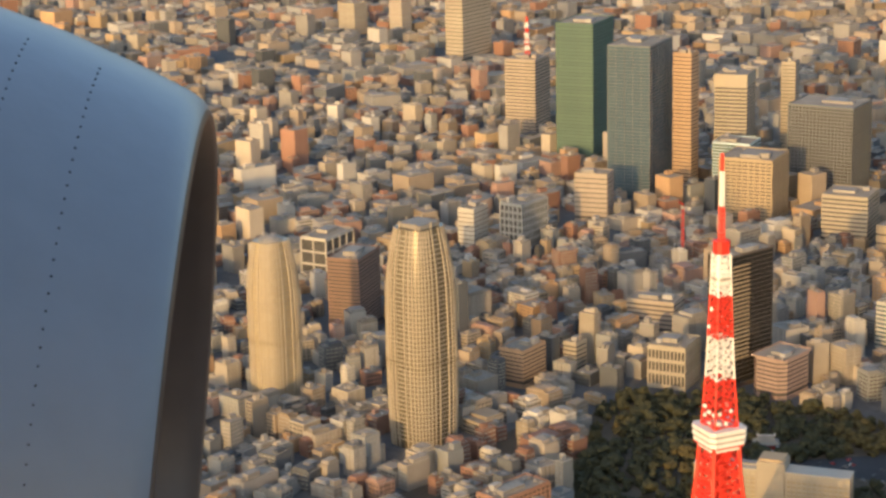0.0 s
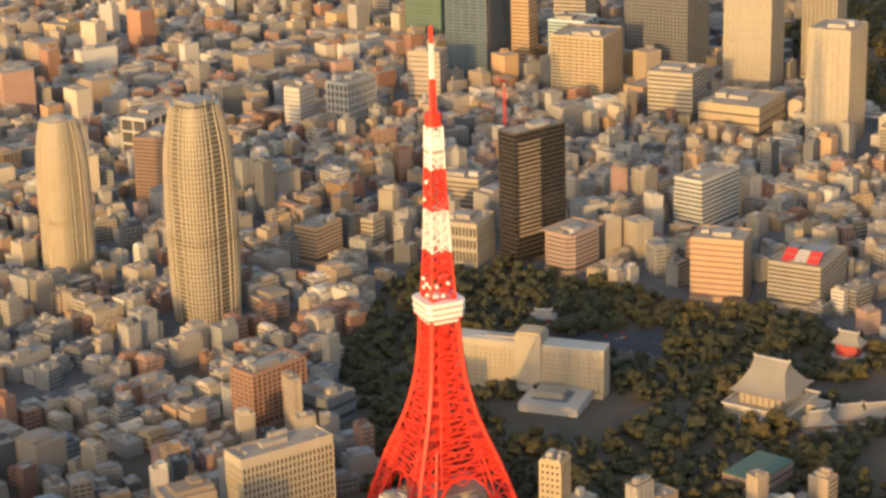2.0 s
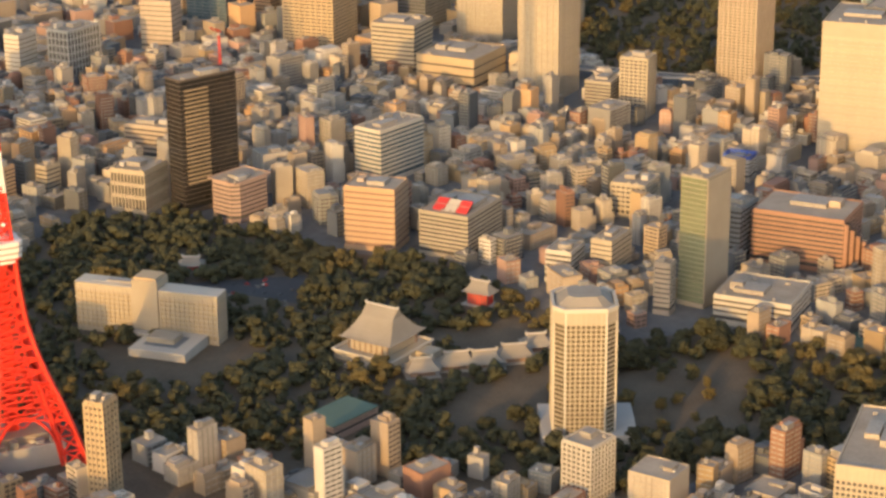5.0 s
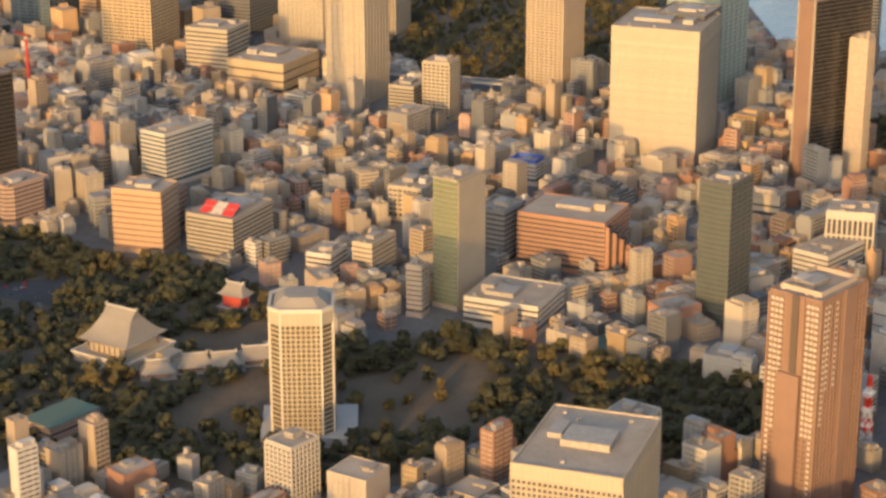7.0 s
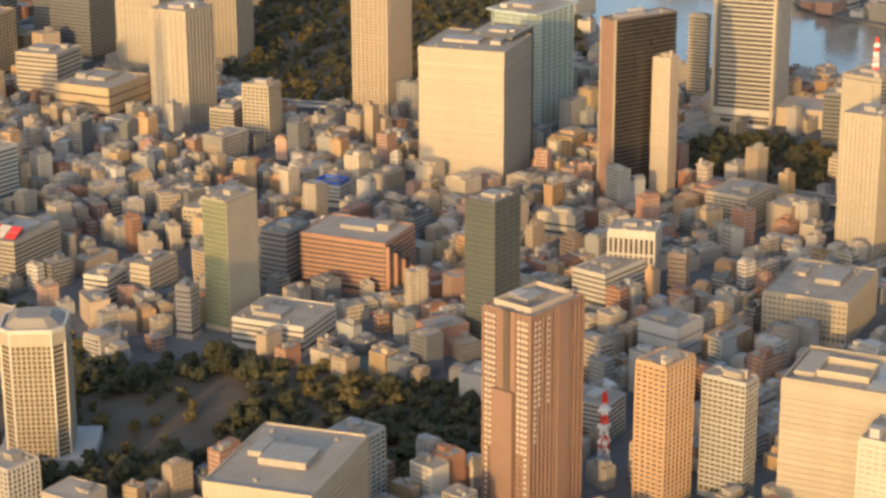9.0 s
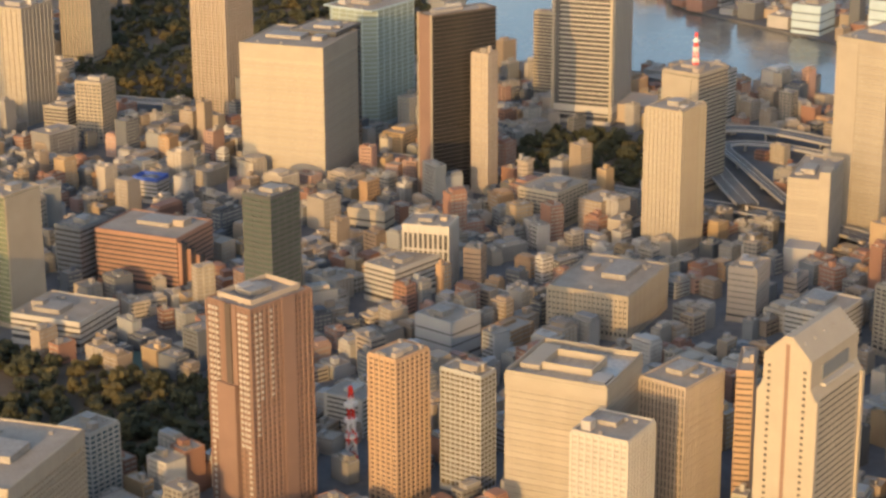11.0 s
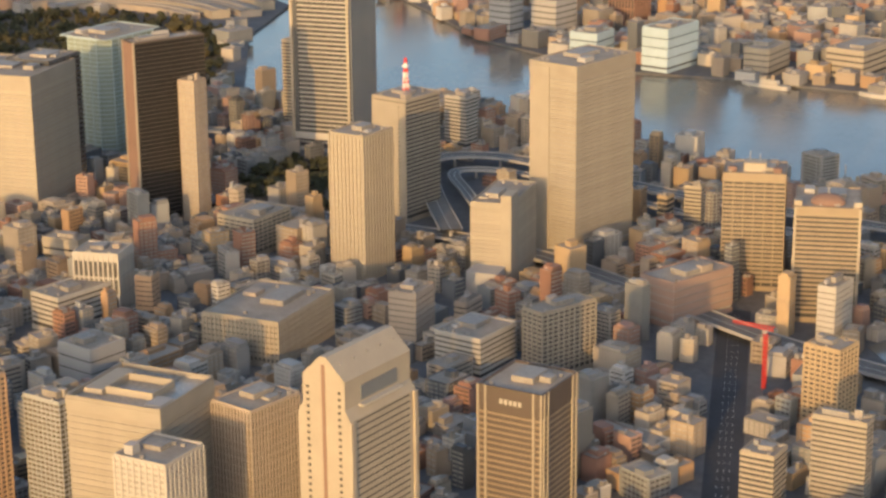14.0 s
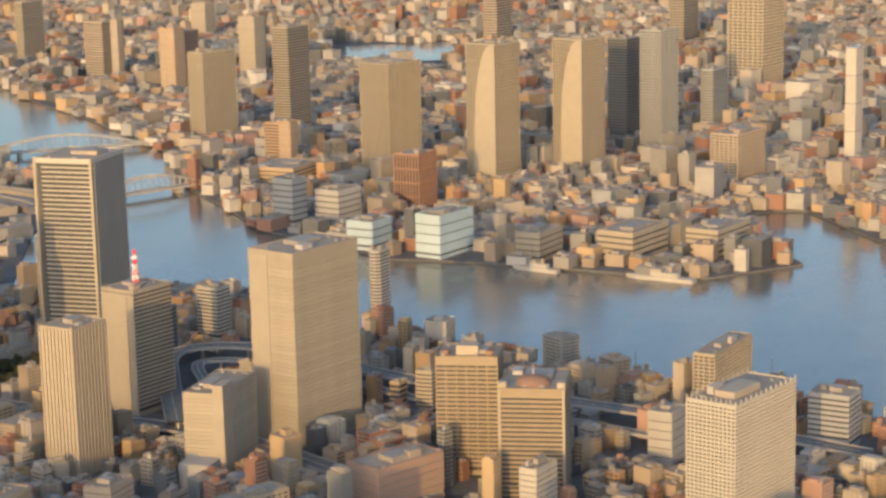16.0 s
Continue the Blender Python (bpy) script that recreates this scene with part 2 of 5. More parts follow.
FAR_COAST = [(4300, 2300), (3088, 895), (2869, 584), (2571, 220), (2275, 0), (2141, -155), (2001, -297), (1915, -481), (1878, -569), (1899, -717), (1896, -886), (1902, -1005),
             (2024, -1097), (2139, -1016), (2297, -911), (2372, -956), (2388, -1003), (2190, -1165), (2300, -1500), (2700, -2400), (4200, -4200), (11000, -9000)]
MAINLAND = COAST + [(-11000, -11000), (-11000, 11000), (5200, 11000)]
ISLANDS = FAR_COAST + [(11000, 11000), (6000, 11000)]
seabed = new("ground", mesh_of("ground", prism([(-11200, -11200), (11200, -11200), (11200, 11200), (-11200, 11200)], -9, -8), MAT["earth"]))
tagged(seabed, "grey-brown harbour bed under the city", "ground", kind="structure")
tagged(new("pavement", mesh_of("pavement", prism(MAINLAND, -8, 0), MAT["city_floor"])), "dark paved city ground ending in stone quays", "ground", kind="structure")
tagged(new("pavement", mesh_of("pavement", prism(ISLANDS, -8, 0), MAT["city_floor"])), "paved ground of the harbour islands", "ground", kind="structure")
sheet = bmesh.new()
bmesh.ops.create_grid(sheet, x_segments=2, y_segments=2, size=11000)
bmesh.ops.translate(sheet, vec=(0, 0, -3), verts=sheet.verts)
tagged(new("water", mesh_of("water", sheet, MAT["water"])), "calm grey-blue harbour water with faint ripples", "water", kind="structure")
SHIBA = [(200, -255), (372, -280), (436, -340), (450, -441), (465, -571), (453, -625), (373, -650), (305, -620), (227, -480), (130, -430), (100, -300)]
TEMPLE = [(374, 310), (460, 240), (450, 38), (470, -70), (400, -240), (372, -280), (200, -255), (100, -300), (50, -200), (-33, -63), (-50, 40), (60, 110), (152, 209)]
GARDEN = [(1830, 470), (1950, 260), (1900, 60), (1600, -130), (1240, -90), (1190, 10), (1160, 100), (1230, 220), (1500, 420)]
RIKYU = [(1120, -430), (1290, -425), (1290, -600), (1110, -615)]
PARKS = [SHIBA, TEMPLE, GARDEN, RIKYU]


def hill(x, y):
    """The height of the ground: a low hill under the lattice tower."""
    return 10 * max(0.0, 1 - ((x + 20) ** 2 + (y + 20) ** 2) / 360**2) ** 1.2


for n, poly in enumerate(PARKS):
    if n != 1:
        tagged(new("park_ground", mesh_of("park_ground", prism(poly, -1, 0.35), MAT["earth"])), "brown earth and leaf litter under the trees", "ground", kind="structure")
mound = bmesh.new()
bmesh.ops.create_grid(mound, x_segments=80, y_segments=80, size=362)
bmesh.ops.translate(mound, vec=(-20, -20, 0), verts=mound.verts)
for v in mound.verts:
    v.co.z = hill(v.co.x, v.co.y) + 0.2
tagged(new("park_ground", mesh_of("park_ground", mound, MAT["earth"])), "brown earth hill under the lattice tower", "ground", kind="structure")
tagged(new("park_ground", mesh_of("park_ground", prism([(374, 310), (460, 240), (450, 38), (470, -70), (400, -240), (372, -280), (200, -255), (200, 250)], -1, 0.4), MAT["earth"])),
       "brown earth and paths round the temple", "ground", kind="structure")

# ---- the lattice tower ----
def half(z):
    """Half the lattice's width at a height."""
    pts = ((0, 40.5), (20, 36.0), (40, 30.5), (52, 26.8), (68, 21.0), (84, 16.2), (106, 11.8), (128, 9.8), (147, 9.0), (160, 8.2), (190, 6.5), (217, 5.5), (244, 4.7), (271, 4.1))
    for (a, wa), (b, wb) in zip(pts, pts[1:]):
        if z <= b:
            return wa + (wb - wa) * (z - a) / (b - a)
    return 5.0


# moved, sunk a little and scaled by 1.078 to fit the camera's view
lattice = thing("lattice_tower", -51, -32, -32, "tall orange-red and white steel lattice tower with two decks", "tower", z=-6.5)
lattice.scale = (1.078, 1.078, 1.078)
stands(-51, -32, 90, 90, -32, 4)
STAGES = [("tower_red", [4, 12, 20, 30, 40, 48, 56, 64, 72, 80, 88, 96, 104, 112, 120, 128, 136, 147]), ("tower_red", [152, 160, 168, 176, 183, 190]), ("tower_white", [190, 197, 204, 210, 217]),
          ("tower_red", [217, 224, 231, 238, 244]), ("tower_white", [244, 249, 254, 259, 265, 271])]
for colour, levels in STAGES:
    for q in range(4):
        cx, cy = ((1, 1), (-1, 1), (-1, -1), (1, -1))[q]
        nx, ny = ((-1, 1), (-1, -1), (1, -1), (1, 1))[q]
        web = bmesh.new()
        part("leg", swept(bmesh.new(), [(cx * half(z), cy * half(z), z) for z in levels], 2.4 if levels[0] < 100 else 1.2), MAT[colour], lattice)
        if levels[0] < 10:
            # the foot is a square mast of its own, with more chords
            feet = [z for z in levels if z <= 64]
            for kx, ky in ((0.64, 1.0), (1.0, 0.64), (0.64, 0.64)):
                part("foot_chord", swept(bmesh.new(), [(cx * half(z) * kx, cy * half(z) * ky, z) for z in feet], 1.5), MAT[colour], lattice)
        for a, b in zip(levels, levels[1:]):
            ha, hb = half(a), half(b)
            t = 1.0 if a < 150 else 0.7
            if a < 60:
                beam(web, (cx * ha, cy * ha, a), (cx * hb * 0.64, cy * hb, b), t), beam(web, (cx * ha * 0.64, cy * ha, a), (cx * hb, cy * hb, b), t)
                beam(web, (cx * ha, cy * ha, a), (cx * hb, cy * hb * 0.64, b), t), beam(web, (cx * ha, cy * ha * 0.64, a), (cx * hb, cy * hb, b), t)
                beam(web, (cx * hb, cy * hb, b), (cx * hb * 0.64, cy * hb, b), t), beam(web, (cx * hb, cy * hb, b), (cx * hb, cy * hb * 0.64, b), t)
            if a >= 40:
                beam(web, (cx * ha, cy * ha, a), (nx * hb, ny * hb, b), t), beam(web, (nx * ha, ny * ha, a), (cx * hb, cy * hb, b), t)
                beam(web, (cx * hb, cy * hb, b), (nx * hb, ny * hb, b), t)
                mx, my = (cx + nx) / 2, (cy + ny) / 2
                for ex, ey in ((cx, cy), (nx, ny)):
                    beam(web, (mx * ha, my * ha, a), ((ex * 0.5 + mx * 0.5) * hb, (ey * 0.5 + my * 0.5) * hb, b), t * 0.7)
                    if a < 130:
                        beam(web, ((ex * 0.5 + mx * 0.5) * ha, (ey * 0.5 + my * 0.5) * ha, a), ((ex * 0.5 + mx * 0.5) * hb, (ey * 0.5 + my * 0.5) * hb, b), t * 0.8)
        part("bracing", web, MAT[colour], lattice)
for q in range(4):
    arch = bmesh.new()
    turn = Matrix.Rotation(radians(90 * q), 3, "Z")
    curve = []
    for k in range(13):
        u = -1 + k / 6
        z = 18 + 28 * math.sqrt(max(0.0, 1 - u * u))
        curve.append(turn @ Vector((u * half(z) * 0.64, -half(z), z)))
    swept(arch, curve, 1.6)
    part("arch", arch, MAT["tower_red"], lattice)
shaft = bmesh.new()
box(shaft, 7.5, 7.5, 132, z=12)
part("lift_shaft", shaft, MAT["tower_red"], lattice, "red lift shaft inside the lattice")
for z, w, mat in ((144.5, 22, "tower_white"), (147, 25.6, "tower_red"), (148.2, 26.2, "tower_white"), (150.6, 26, "blind_glass"), (152.2, 27, "tower_white"), (154.6, 26.6, "blind_glass"), (156.2, 27.4, "tower_white")):
    part("main_deck", prism(outline(w, w, 3), z, z + 2.6), MAT[mat], lattice, "white two-storey viewing deck" if mat != "blind_glass" else "dark deck windows")
dish = bmesh.new()
bmesh.ops.create_cone(dish, segments=12, cap_ends=True, radius1=1.5, radius2=0.7, depth=1.2, matrix=Matrix.Rotation(radians(90), 4, "X"))
dish = mesh_of("dish_aerial", dish, MAT["tower_white"])
rng = random.Random(21)
for k in range(22):
    z = rng.uniform(160, 172) if k < 17 else rng.uniform(222, 236)
    q, u = rng.randrange(4), rng.uniform(-0.8, 0.8)
    p = Matrix.Rotation(radians(90 * q), 2) @ Vector((u * half(z), -half(z) - 0.9))
    part("dish_aerial", dish, None, lattice, "white dish aerial" if not k else "", at=(p.x, p.y, z), turn=90 * q)
for z, w, mat in ((252, 10.2, "tower_white"), (254.5, 11.0, "blind_glass"), (256.5, 11.2, "tower_white"), (259, 9.4, "tower_white"), (262, 8.8, "tower_white"), (266, 8.4, "tower_white")):
    part("top_deck", prism(outline(w, w, 2.2), z, z + 2.5), MAT[mat], lattice)
part("antenna_base", prism(outline(9.2, 9.2, 2), 271, 279.5), MAT["tower_red"], lattice)
for z0, z1, r, mat in ((279.5, 301, 1.9, "tower_red"), (301, 323, 1.35, "tower_white"), (323, 334, 0.8, "tower_red")):
    mast = bmesh.new()
    for k in range(4):
        a = radians(90 * k + 45)
        beam(mast, (r * math.cos(a), r * math.sin(a), z0), (r * 0.85 * math.cos(a), r * 0.85 * math.sin(a), z1), 0.8)
    z = z0
    while z < z1 - 1:
        box(mast, r * 1.5, r * 1.5, 0.8, z=z)
        z += 3
    part("antenna", mast, MAT[mat], lattice)
part("foot_building", block(58, 46, 20, z=2, bevel=0.5), MAT["concrete"], lattice, "tan concrete hall between the tower's feet")
part("foot_building", block(40, 30, 5, z=22, bevel=0.4), MAT["tan"], lattice)
for k in range(14):
    part("roof_unit", block(rng.uniform(3, 7), rng.uniform(3, 6), rng.uniform(2, 5), rng.uniform(-26, 26), rng.choice((-19, 19, -14)), 22, bevel=0.2), MAT[rng.choice(("plant", "tan", "white", "brown"))], lattice)

# ---- towers and blocks ----
tower("black office block with white cross frames", 613, 816, 35, 59, 51, -86, wall="white", glass="glass", floor=12, band=0.15, pier=14, pier_w=1.6)
tower("dark red-brown brick office slab", 452, 656, 36, 60, 86, -76, wall="brown", floor=4, band=0.6)
tower("tall tower wrapped in green netting", 1328, 883, 57, 84, 199, -81, wall="green_net", glass="green_glass", floor=5, band=0.8)
tower("pale green glass office tower with dark sides", 1143, 689, 59, 90, 209, -81, wall="slate", glass="blue_glass", floor=4.5, band=0.18, pier=12, pier_w=0.6)
tower("slim orange-brown tower among lower roofs", 1169, 634, 26, 25, 194, -86, wall="orange_wall", floor=5, band=0.7)
tower("white tower with dark horizontal window bands", 1243, 598, 44, 56, 159, -76, wall="cream", floor=5, band=0.5, crown=14)
tower("slim cream tower among lower roofs", 1387, 584, 20, 27, 152, -76, wall="cream", floor=5, band=0.75)
tower("wide dark grey office slab", 1260, 467, 90, 71, 126, -87, wall="slate", glass="glass", floor=4.5, band=0.3, pier=5, pier_w=0.7)
tower("tall beige residential tower with fine balconies", 1235, 329, 62, 59, 170, -82, wall="beige", floor=3.6, band=0.5, pier=6, pier_w=1.2, name="apartment_tower", glass="blind_glass")
tower("tall beige residential tower with fine balconies", 1333, 274, 45, 48, 155, -82, wall="beige", floor=3.6, band=0.5, pier=6, pier_w=1.2, name="apartment_tower")
tower("tall cream residential tower with rows of balconies", 1043, 135, 50, 57, 136, -87, wall="cream", floor=3.5, band=0.45, pier=7, pier_w=1.6, name="apartment_tower", glass="blind_glass")
tower("cream office tower of middle height", 1010, 3, 32, 30, 68, -83, wall="cream", floor=4, band=0.5, pier=5, pier_w=1.2)
tower("low cream office block beside a taller tower", 1004, 43, 31, 40, 38, -83, wall="beige", floor=4, band=0.5)
tower("broad ochre office block", 1101, 500, 70, 70, 83, -82, wall="ochre", floor=4.5, band=0.6, pier=8, pier_w=1.2)
tower("pale green glass block behind an ochre one", 1158, 553, 51, 46, 85, -82, wall="pale_blue", glass="green_glass", floor=4, band=0.4)
tower("cream office block with a flat roof", 1057, 348, 57, 55, 60, -82, wall="cream", floor=5, band=0.6)
tower("low ochre hall with a stepped roof", 1038, 252, 77, 82, 38, -87, wall="ochre", floor=9, band=0.8)
tower("brick-brown office block with window bands", 610, 376, 52, 33, 36, -82, wall="tan", floor=4.5, band=0.6)
tower("cream office block with upright ribs and green roof", 466, 277, 38, 44, 43, -82, wall="cream", floor=10, band=0.3, pier=4, pier_w=1.2)
tower("orange-brown brick office block", 487, 13, 49, 38, 60, -77, wall="orange_wall", floor=5, band=0.65, glass="brown")
tower("white hospital-like block with blue window bands", 677, 121, 34, 69, 56, -97, wall="white", glass="blue_glass", floor=4.5, band=0.5)
tower("plain tan concrete tower block", 994, 674, 43, 31, 63, -76, wall="tan", floor=6, band=0.8)
tower("tan tower with a red and white mast", 1412, 1035, 50, 59, 120, -81, wall="tan", floor=5, band=0.65)
tower("far cream tower with a blank face", 1944, 1497, 38, 95, 134, -91, wall="cream", floor=7, band=0.8)
tower("white slab block among lower roofs", 790, 727, 22, 34, 55, -86, wall="white", floor=5, band=0.8)
tower("grey block with upright ribs", 836, 682, 32, 57, 59, -91, wall="grey", floor=8, band=0.25, pier=6, pier_w=1.6)
tower("red brick apartment block with white balconies", 36, 191, 26, 55, 48, -102, wall="brick", floor=3.6, band=0.45, pier=5, pier_w=1.2, name="apartment_block")
tower("low dark hall with a flat grey roof", 55, 152, 39, 32, 24, -97, wall="slate", floor=10, band=0.7)
tower("narrow yellow office tower with dark windows", -75, -137, 14, 17, 79, -82, wall="ochre", floor=4.5, band=0.5, pier=4, pier_w=1.4)
tower("orange-brown brick block among lower roofs", 395, 408, 28, 40, 38, -92, wall="orange_wall", floor=4, band=0.6)
tower("small white tower block", 446, 378, 15, 19, 33, -92, wall="cream", floor=4, band=0.6)
tower("green glass office tower with sunlit gold put into its colour", 507, -308, 25, 42, 115, -95, wall="beige", glass="lit_green_glass", floor=4.3, band=0.1)
tower("dark green glass office tower", 579, -520, 29, 38, 125, -95, wall="dark", glass="green_glass", floor=4.3, band=0.5, pier=10, pier_w=0.5)
tower("huge cream office block with fine window bands", 1004, -273, 92, 95, 146, -80, wall="cream", floor=4.2, band=0.8, crown=14, glass="blind_glass")
tower("dark tower behind a cream office block", 1045, -280, 53, 58, 150, -85, wall="dark", floor=5, band=0.4, glass="black_glass")
tower("blue-green glass tower with a rounded top", 1241, -219, 67, 95, 136, -95, wall="pale_blue", glass="sage", floor=5, band=0.12, pier=12, pier_w=0.5, cut=12)
tower("tall orange-beige residential tower", 1174, -56, 46, 57, 180, -88, wall="tan", floor=3.6, band=0.5, pier=6, pier_w=1.5, name="apartment_tower", glass="gold_glass")
tower("tall dark bronze office tower", 1029, -447, 24, 79, 186, -116, wall="umber", glass="black_glass", floor=4.2, band=0.12, pier=0, pier_w=0.5)
tower("slim tan tower wing with rows of windows", 1034, -475, 19, 20, 145, -91, wall="tan", floor=4, band=0.35, pier=4, pier_w=0.9, glass="blind_glass")
tower("slim orange-tan apartment tower with stacked balconies", 349, -774, 24, 33, 109, -101, wall="orange_wall", floor=3.4, band=0.5, pier=4.4, pier_w=1.3, name="apartment_tower")
tower("grey apartment tower with a glazed corner", 387, -806, 33, 18, 89, -96, wall="grey", glass="gold_glass", floor=3.6, band=0.4, pier=4, pier_w=0.6, name="apartment_tower")
tower("broad cream office block with a sunken roof deck", 371, -893, 69, 65, 113, -86, wall="beige", floor=4.2, band=0.86, crown=6, glass="blind_glass", roof=0)
tower("tan office block with a dark window grid", 420, -948, 35, 45, 101, -101, wall="tan", floor=5.5, band=0.16, pier=3.0, pier_w=1.3)
tower("white apartment tower with gridded top", 316, -946, 38, 39, 102, -91, wall="white", floor=3.6, band=0.55, pier=4.5, pier_w=1.4, name="apartment_tower", glass="blind_glass")
tower("slim orange-tan slab among lower roofs", 463, -977, 11, 45, 101, -73, wall="orange_wall", floor=4, band=0.7)
tower("bronze glass office tower with white fins", 509, -1101, 46, 50, 109, -92, wall="bronze", glass="umber", floor=4.1, band=0.28, pier=0, pier_w=0.9, crown=0)
tower("cream hotel tower with ribbed faces", 953, -717, 38, 45, 137, -96, wall="cream", floor=3.6, band=0.2, pier=4.4, pier_w=1.7, name="hotel_tower", glass="blind_glass")
tower("beige tower with banded side and rooftop mast", 1146, -657, 44, 53, 126, -101, wall="beige", floor=4.1, band=0.55)
tower("plain white hotel slab with a taller stair tower", 1007, -836, 37, 82, 79, -81, wall="cream", floor=3.8, band=0.9, glass="blind_glass")
tower("massive beige office tower with fine slots", 1129, -859, 55, 91, 185, -103, wall="beige", floor=4.1, band=0.78, crown=10, glass="blind_glass")
tower("bronze-beige office tower with gridded windows", 1087, -1049, 55, 47, 108, -73, wall="bronze", floor=4, band=0.5, pier=9, pier_w=0.8, crown=5)
tower("bronze-beige office tower with light corner posts", 1040, -1132, 55, 68, 102, -73, wall="bronze", floor=4, band=0.5, pier=0, pier_w=0.7, crown=5)
tower("white apartment tower with stacked balconies", 992, -1330, 44, 95, 125, -103, wall="white", floor=3.3, band=0.48, pier=3.8, pier_w=0.9, name="apartment_tower")
tower("cream apartment tower by the water", 1323, -1210, 22, 92, 72, -95, wall="cream", floor=3.5, band=0.45, pier=6, pier_w=1.2, name="apartment_tower")
tower("white waterside hotel with banded rounded front", 1538, -729, 15, 29, 90, -93, wall="white", floor=4, band=0.5, cut=4, name="hotel_tower")
tower("plain white tower block", 968, -1164, 16, 33, 51, -98, wall="white", floor=5, band=0.85)
tower("long low pinkish office block", 973, -1030, 39, 74, 41, -112, wall="rose", floor=6, band=0.85, glass="blind_glass")
tower("white banded office block", 1417, -578, 30, 24, 61, -97, wall="white", floor=4, band=0.5)
tower("wide cream block with rows of small windows", 745, -747, 71, 94, 39, -87, wall="cream", floor=4.5, band=0.65, pier=4, pier_w=1.6)
tower("slim cream banded tower", 1412, -356, 23, 14, 107, -86, wall="cream", floor=4, band=0.5)
tower("brown tower with upright copper stripes", 2201, -453, 42, 51, 89, -95, wall="brick", glass="glass", floor=20, band=0.1, pier=5, pier_w=1.8)
tower("pair of pale apartment slabs joined as one tower", 2522, -253, 62, 79, 183, -105, wall="cream", floor=5, band=0.1, pier=5, pier_w=1.7, name="apartment_tower")
tower("grey-beige apartment tower among lower roofs", 2894, -596, 41, 61, 208, -100, wall="grey", floor=5, band=0.4, pier=6, pier_w=1.2, name="apartment_tower")
tower("large cream waterfront apartment tower", 3732, -521, 82, 95, 226, -100, wall="cream", floor=7, band=0.5, pier=12, pier_w=2.5, name="apartment_tower")
tower("slate apartment tower among lower roofs", 2963, -506, 40, 52, 184, -100, wall="slate", floor=5, band=0.4, name="apartment_tower")
tower("white incinerator chimney among lower roofs", 2828, -960, 18, 28, 193, -100, wall="white", floor=40, band=0.98, roof=False, name="chimney", category="chimney")
tower("tan and grey apartment slab by the dock", 2623, -824, 48, 94, 77, -100, wall="tan", floor=4.5, band=0.5, pier=8, pier_w=1.4, name="apartment_block")
tower("grey apartment tower among lower roofs", 3145, -617, 25, 70, 111, -95, wall="grey", floor=5, band=0.5, name="apartment_tower")
tower("pale blue-green cold store", 1938, -509, 42, 49, 39, -95, wall="pale_blue", floor=9, band=0.85, name="warehouse")
tower("pale blue cold store on the quay", 1934, -626, 40, 78, 58, -100, wall="pale_blue", floor=12, band=0.9, name="warehouse")
tower("grey warehouse block among lower roofs", 2055, -319, 37, 33, 67, -100, wall="grey", floor=8, band=0.8, name="warehouse")
tower("grey warehouse block among lower roofs", 2088, -381, 44, 54, 50, -100, wall="concrete", floor=8, band=0.8, name="warehouse")
tower("tan quayside cold store", 1953, -756, 36, 67, 38, -95, wall="beige", floor=8, band=0.8, name="warehouse")
tower("cream quayside warehouse among lower roofs", 2010, -868, 54, 95, 38, -100, wall="cream", floor=8, band=0.7, name="warehouse")
tower("long cream quayside warehouse", 2079, -965, 47, 95, 34, -100, wall="cream", floor=7, band=0.7, name="warehouse")
tower("cream and slate apartment tower", 2753, 236, 39, 83, 163, -105, wall="cream", floor=5, band=0.4, pier=7, pier_w=1.5, name="apartment_tower")
tower("orange apartment block among lower roofs", 2576, -9, 36, 50, 65, -95, wall="orange_wall", floor=5, band=0.5, name="apartment_block")
tower("tall beige apartment tower", 2918, 159, 37, 71, 195, -95, wall="beige", floor=5, band=0.45, name="apartment_tower")
tower("rose-brown apartment tower among lower roofs", 3386, 707, 32, 94, 126, -95, wall="rose", floor=6, band=0.5, name="apartment_tower")
tower("tan apartment tower among lower roofs", 3515, 1000, 55, 78, 132, -95, wall="tan", floor=6, band=0.5, name="apartment_tower")
tower("cream apartment tower among lower roofs", 3710, 1356, 24, 78, 155, -95, wall="cream", floor=6, band=0.5, name="apartment_tower")
tower("long tan block along the river", 2354, -142, 82, 95, 32, -90, wall="ochre", floor=6, band=0.7, name="apartment_block")
tower("beige apartment tower among lower roofs", 3692, 696, 34, 55, 127, -95, wall="beige", floor=6, band=0.5, name="apartment_tower")
tower("far tan tower among lower roofs", 4478, 409, 40, 84, 141, -95, wall="tan", floor=7, band=0.5, name="apartment_tower")
tower("cream hotel block with close upright ribs", -128, 53, 23, 72, 68, -112, wall="cream", floor=5, band=0.25, pier=3.2, pier_w=1.1, crown=5)
tower("rose-pink office block with cut corners", 493, 175, 37, 50, 40, -98, wall="rose", floor=4, band=0.6, cut=7)
tower("red-brown brick block beside the park", 534, 40, 51, 37, 40, -78, wall="brick", floor=4.5, band=0.65)
tower("large cream office block with close window grid", 123, -620, 70, 95, 90, -79, wall="cream", floor=4, band=0.4, pier=3.4, pier_w=1.1, crown=8)
tower("pale apartment tower with ribbed balconies", 114, -403, 24, 27, 46, -99, wall="white", floor=3.4, band=0.4, pier=4, pier_w=1.2, name="apartment_tower")
tower("white and glass apartment tower by the park", 242, -595, 29, 28, 60, -95, wall="white", glass="blue_glass", floor=3.5, band=0.4, pier=6, pier_w=1.0, name="apartment_tower")
tower("white block with wavy upright ribs", 756, -569, 41, 34, 58, -76, wall="white", floor=12, band=0.12, pier=4.5, pier_w=1.6, crown=5)
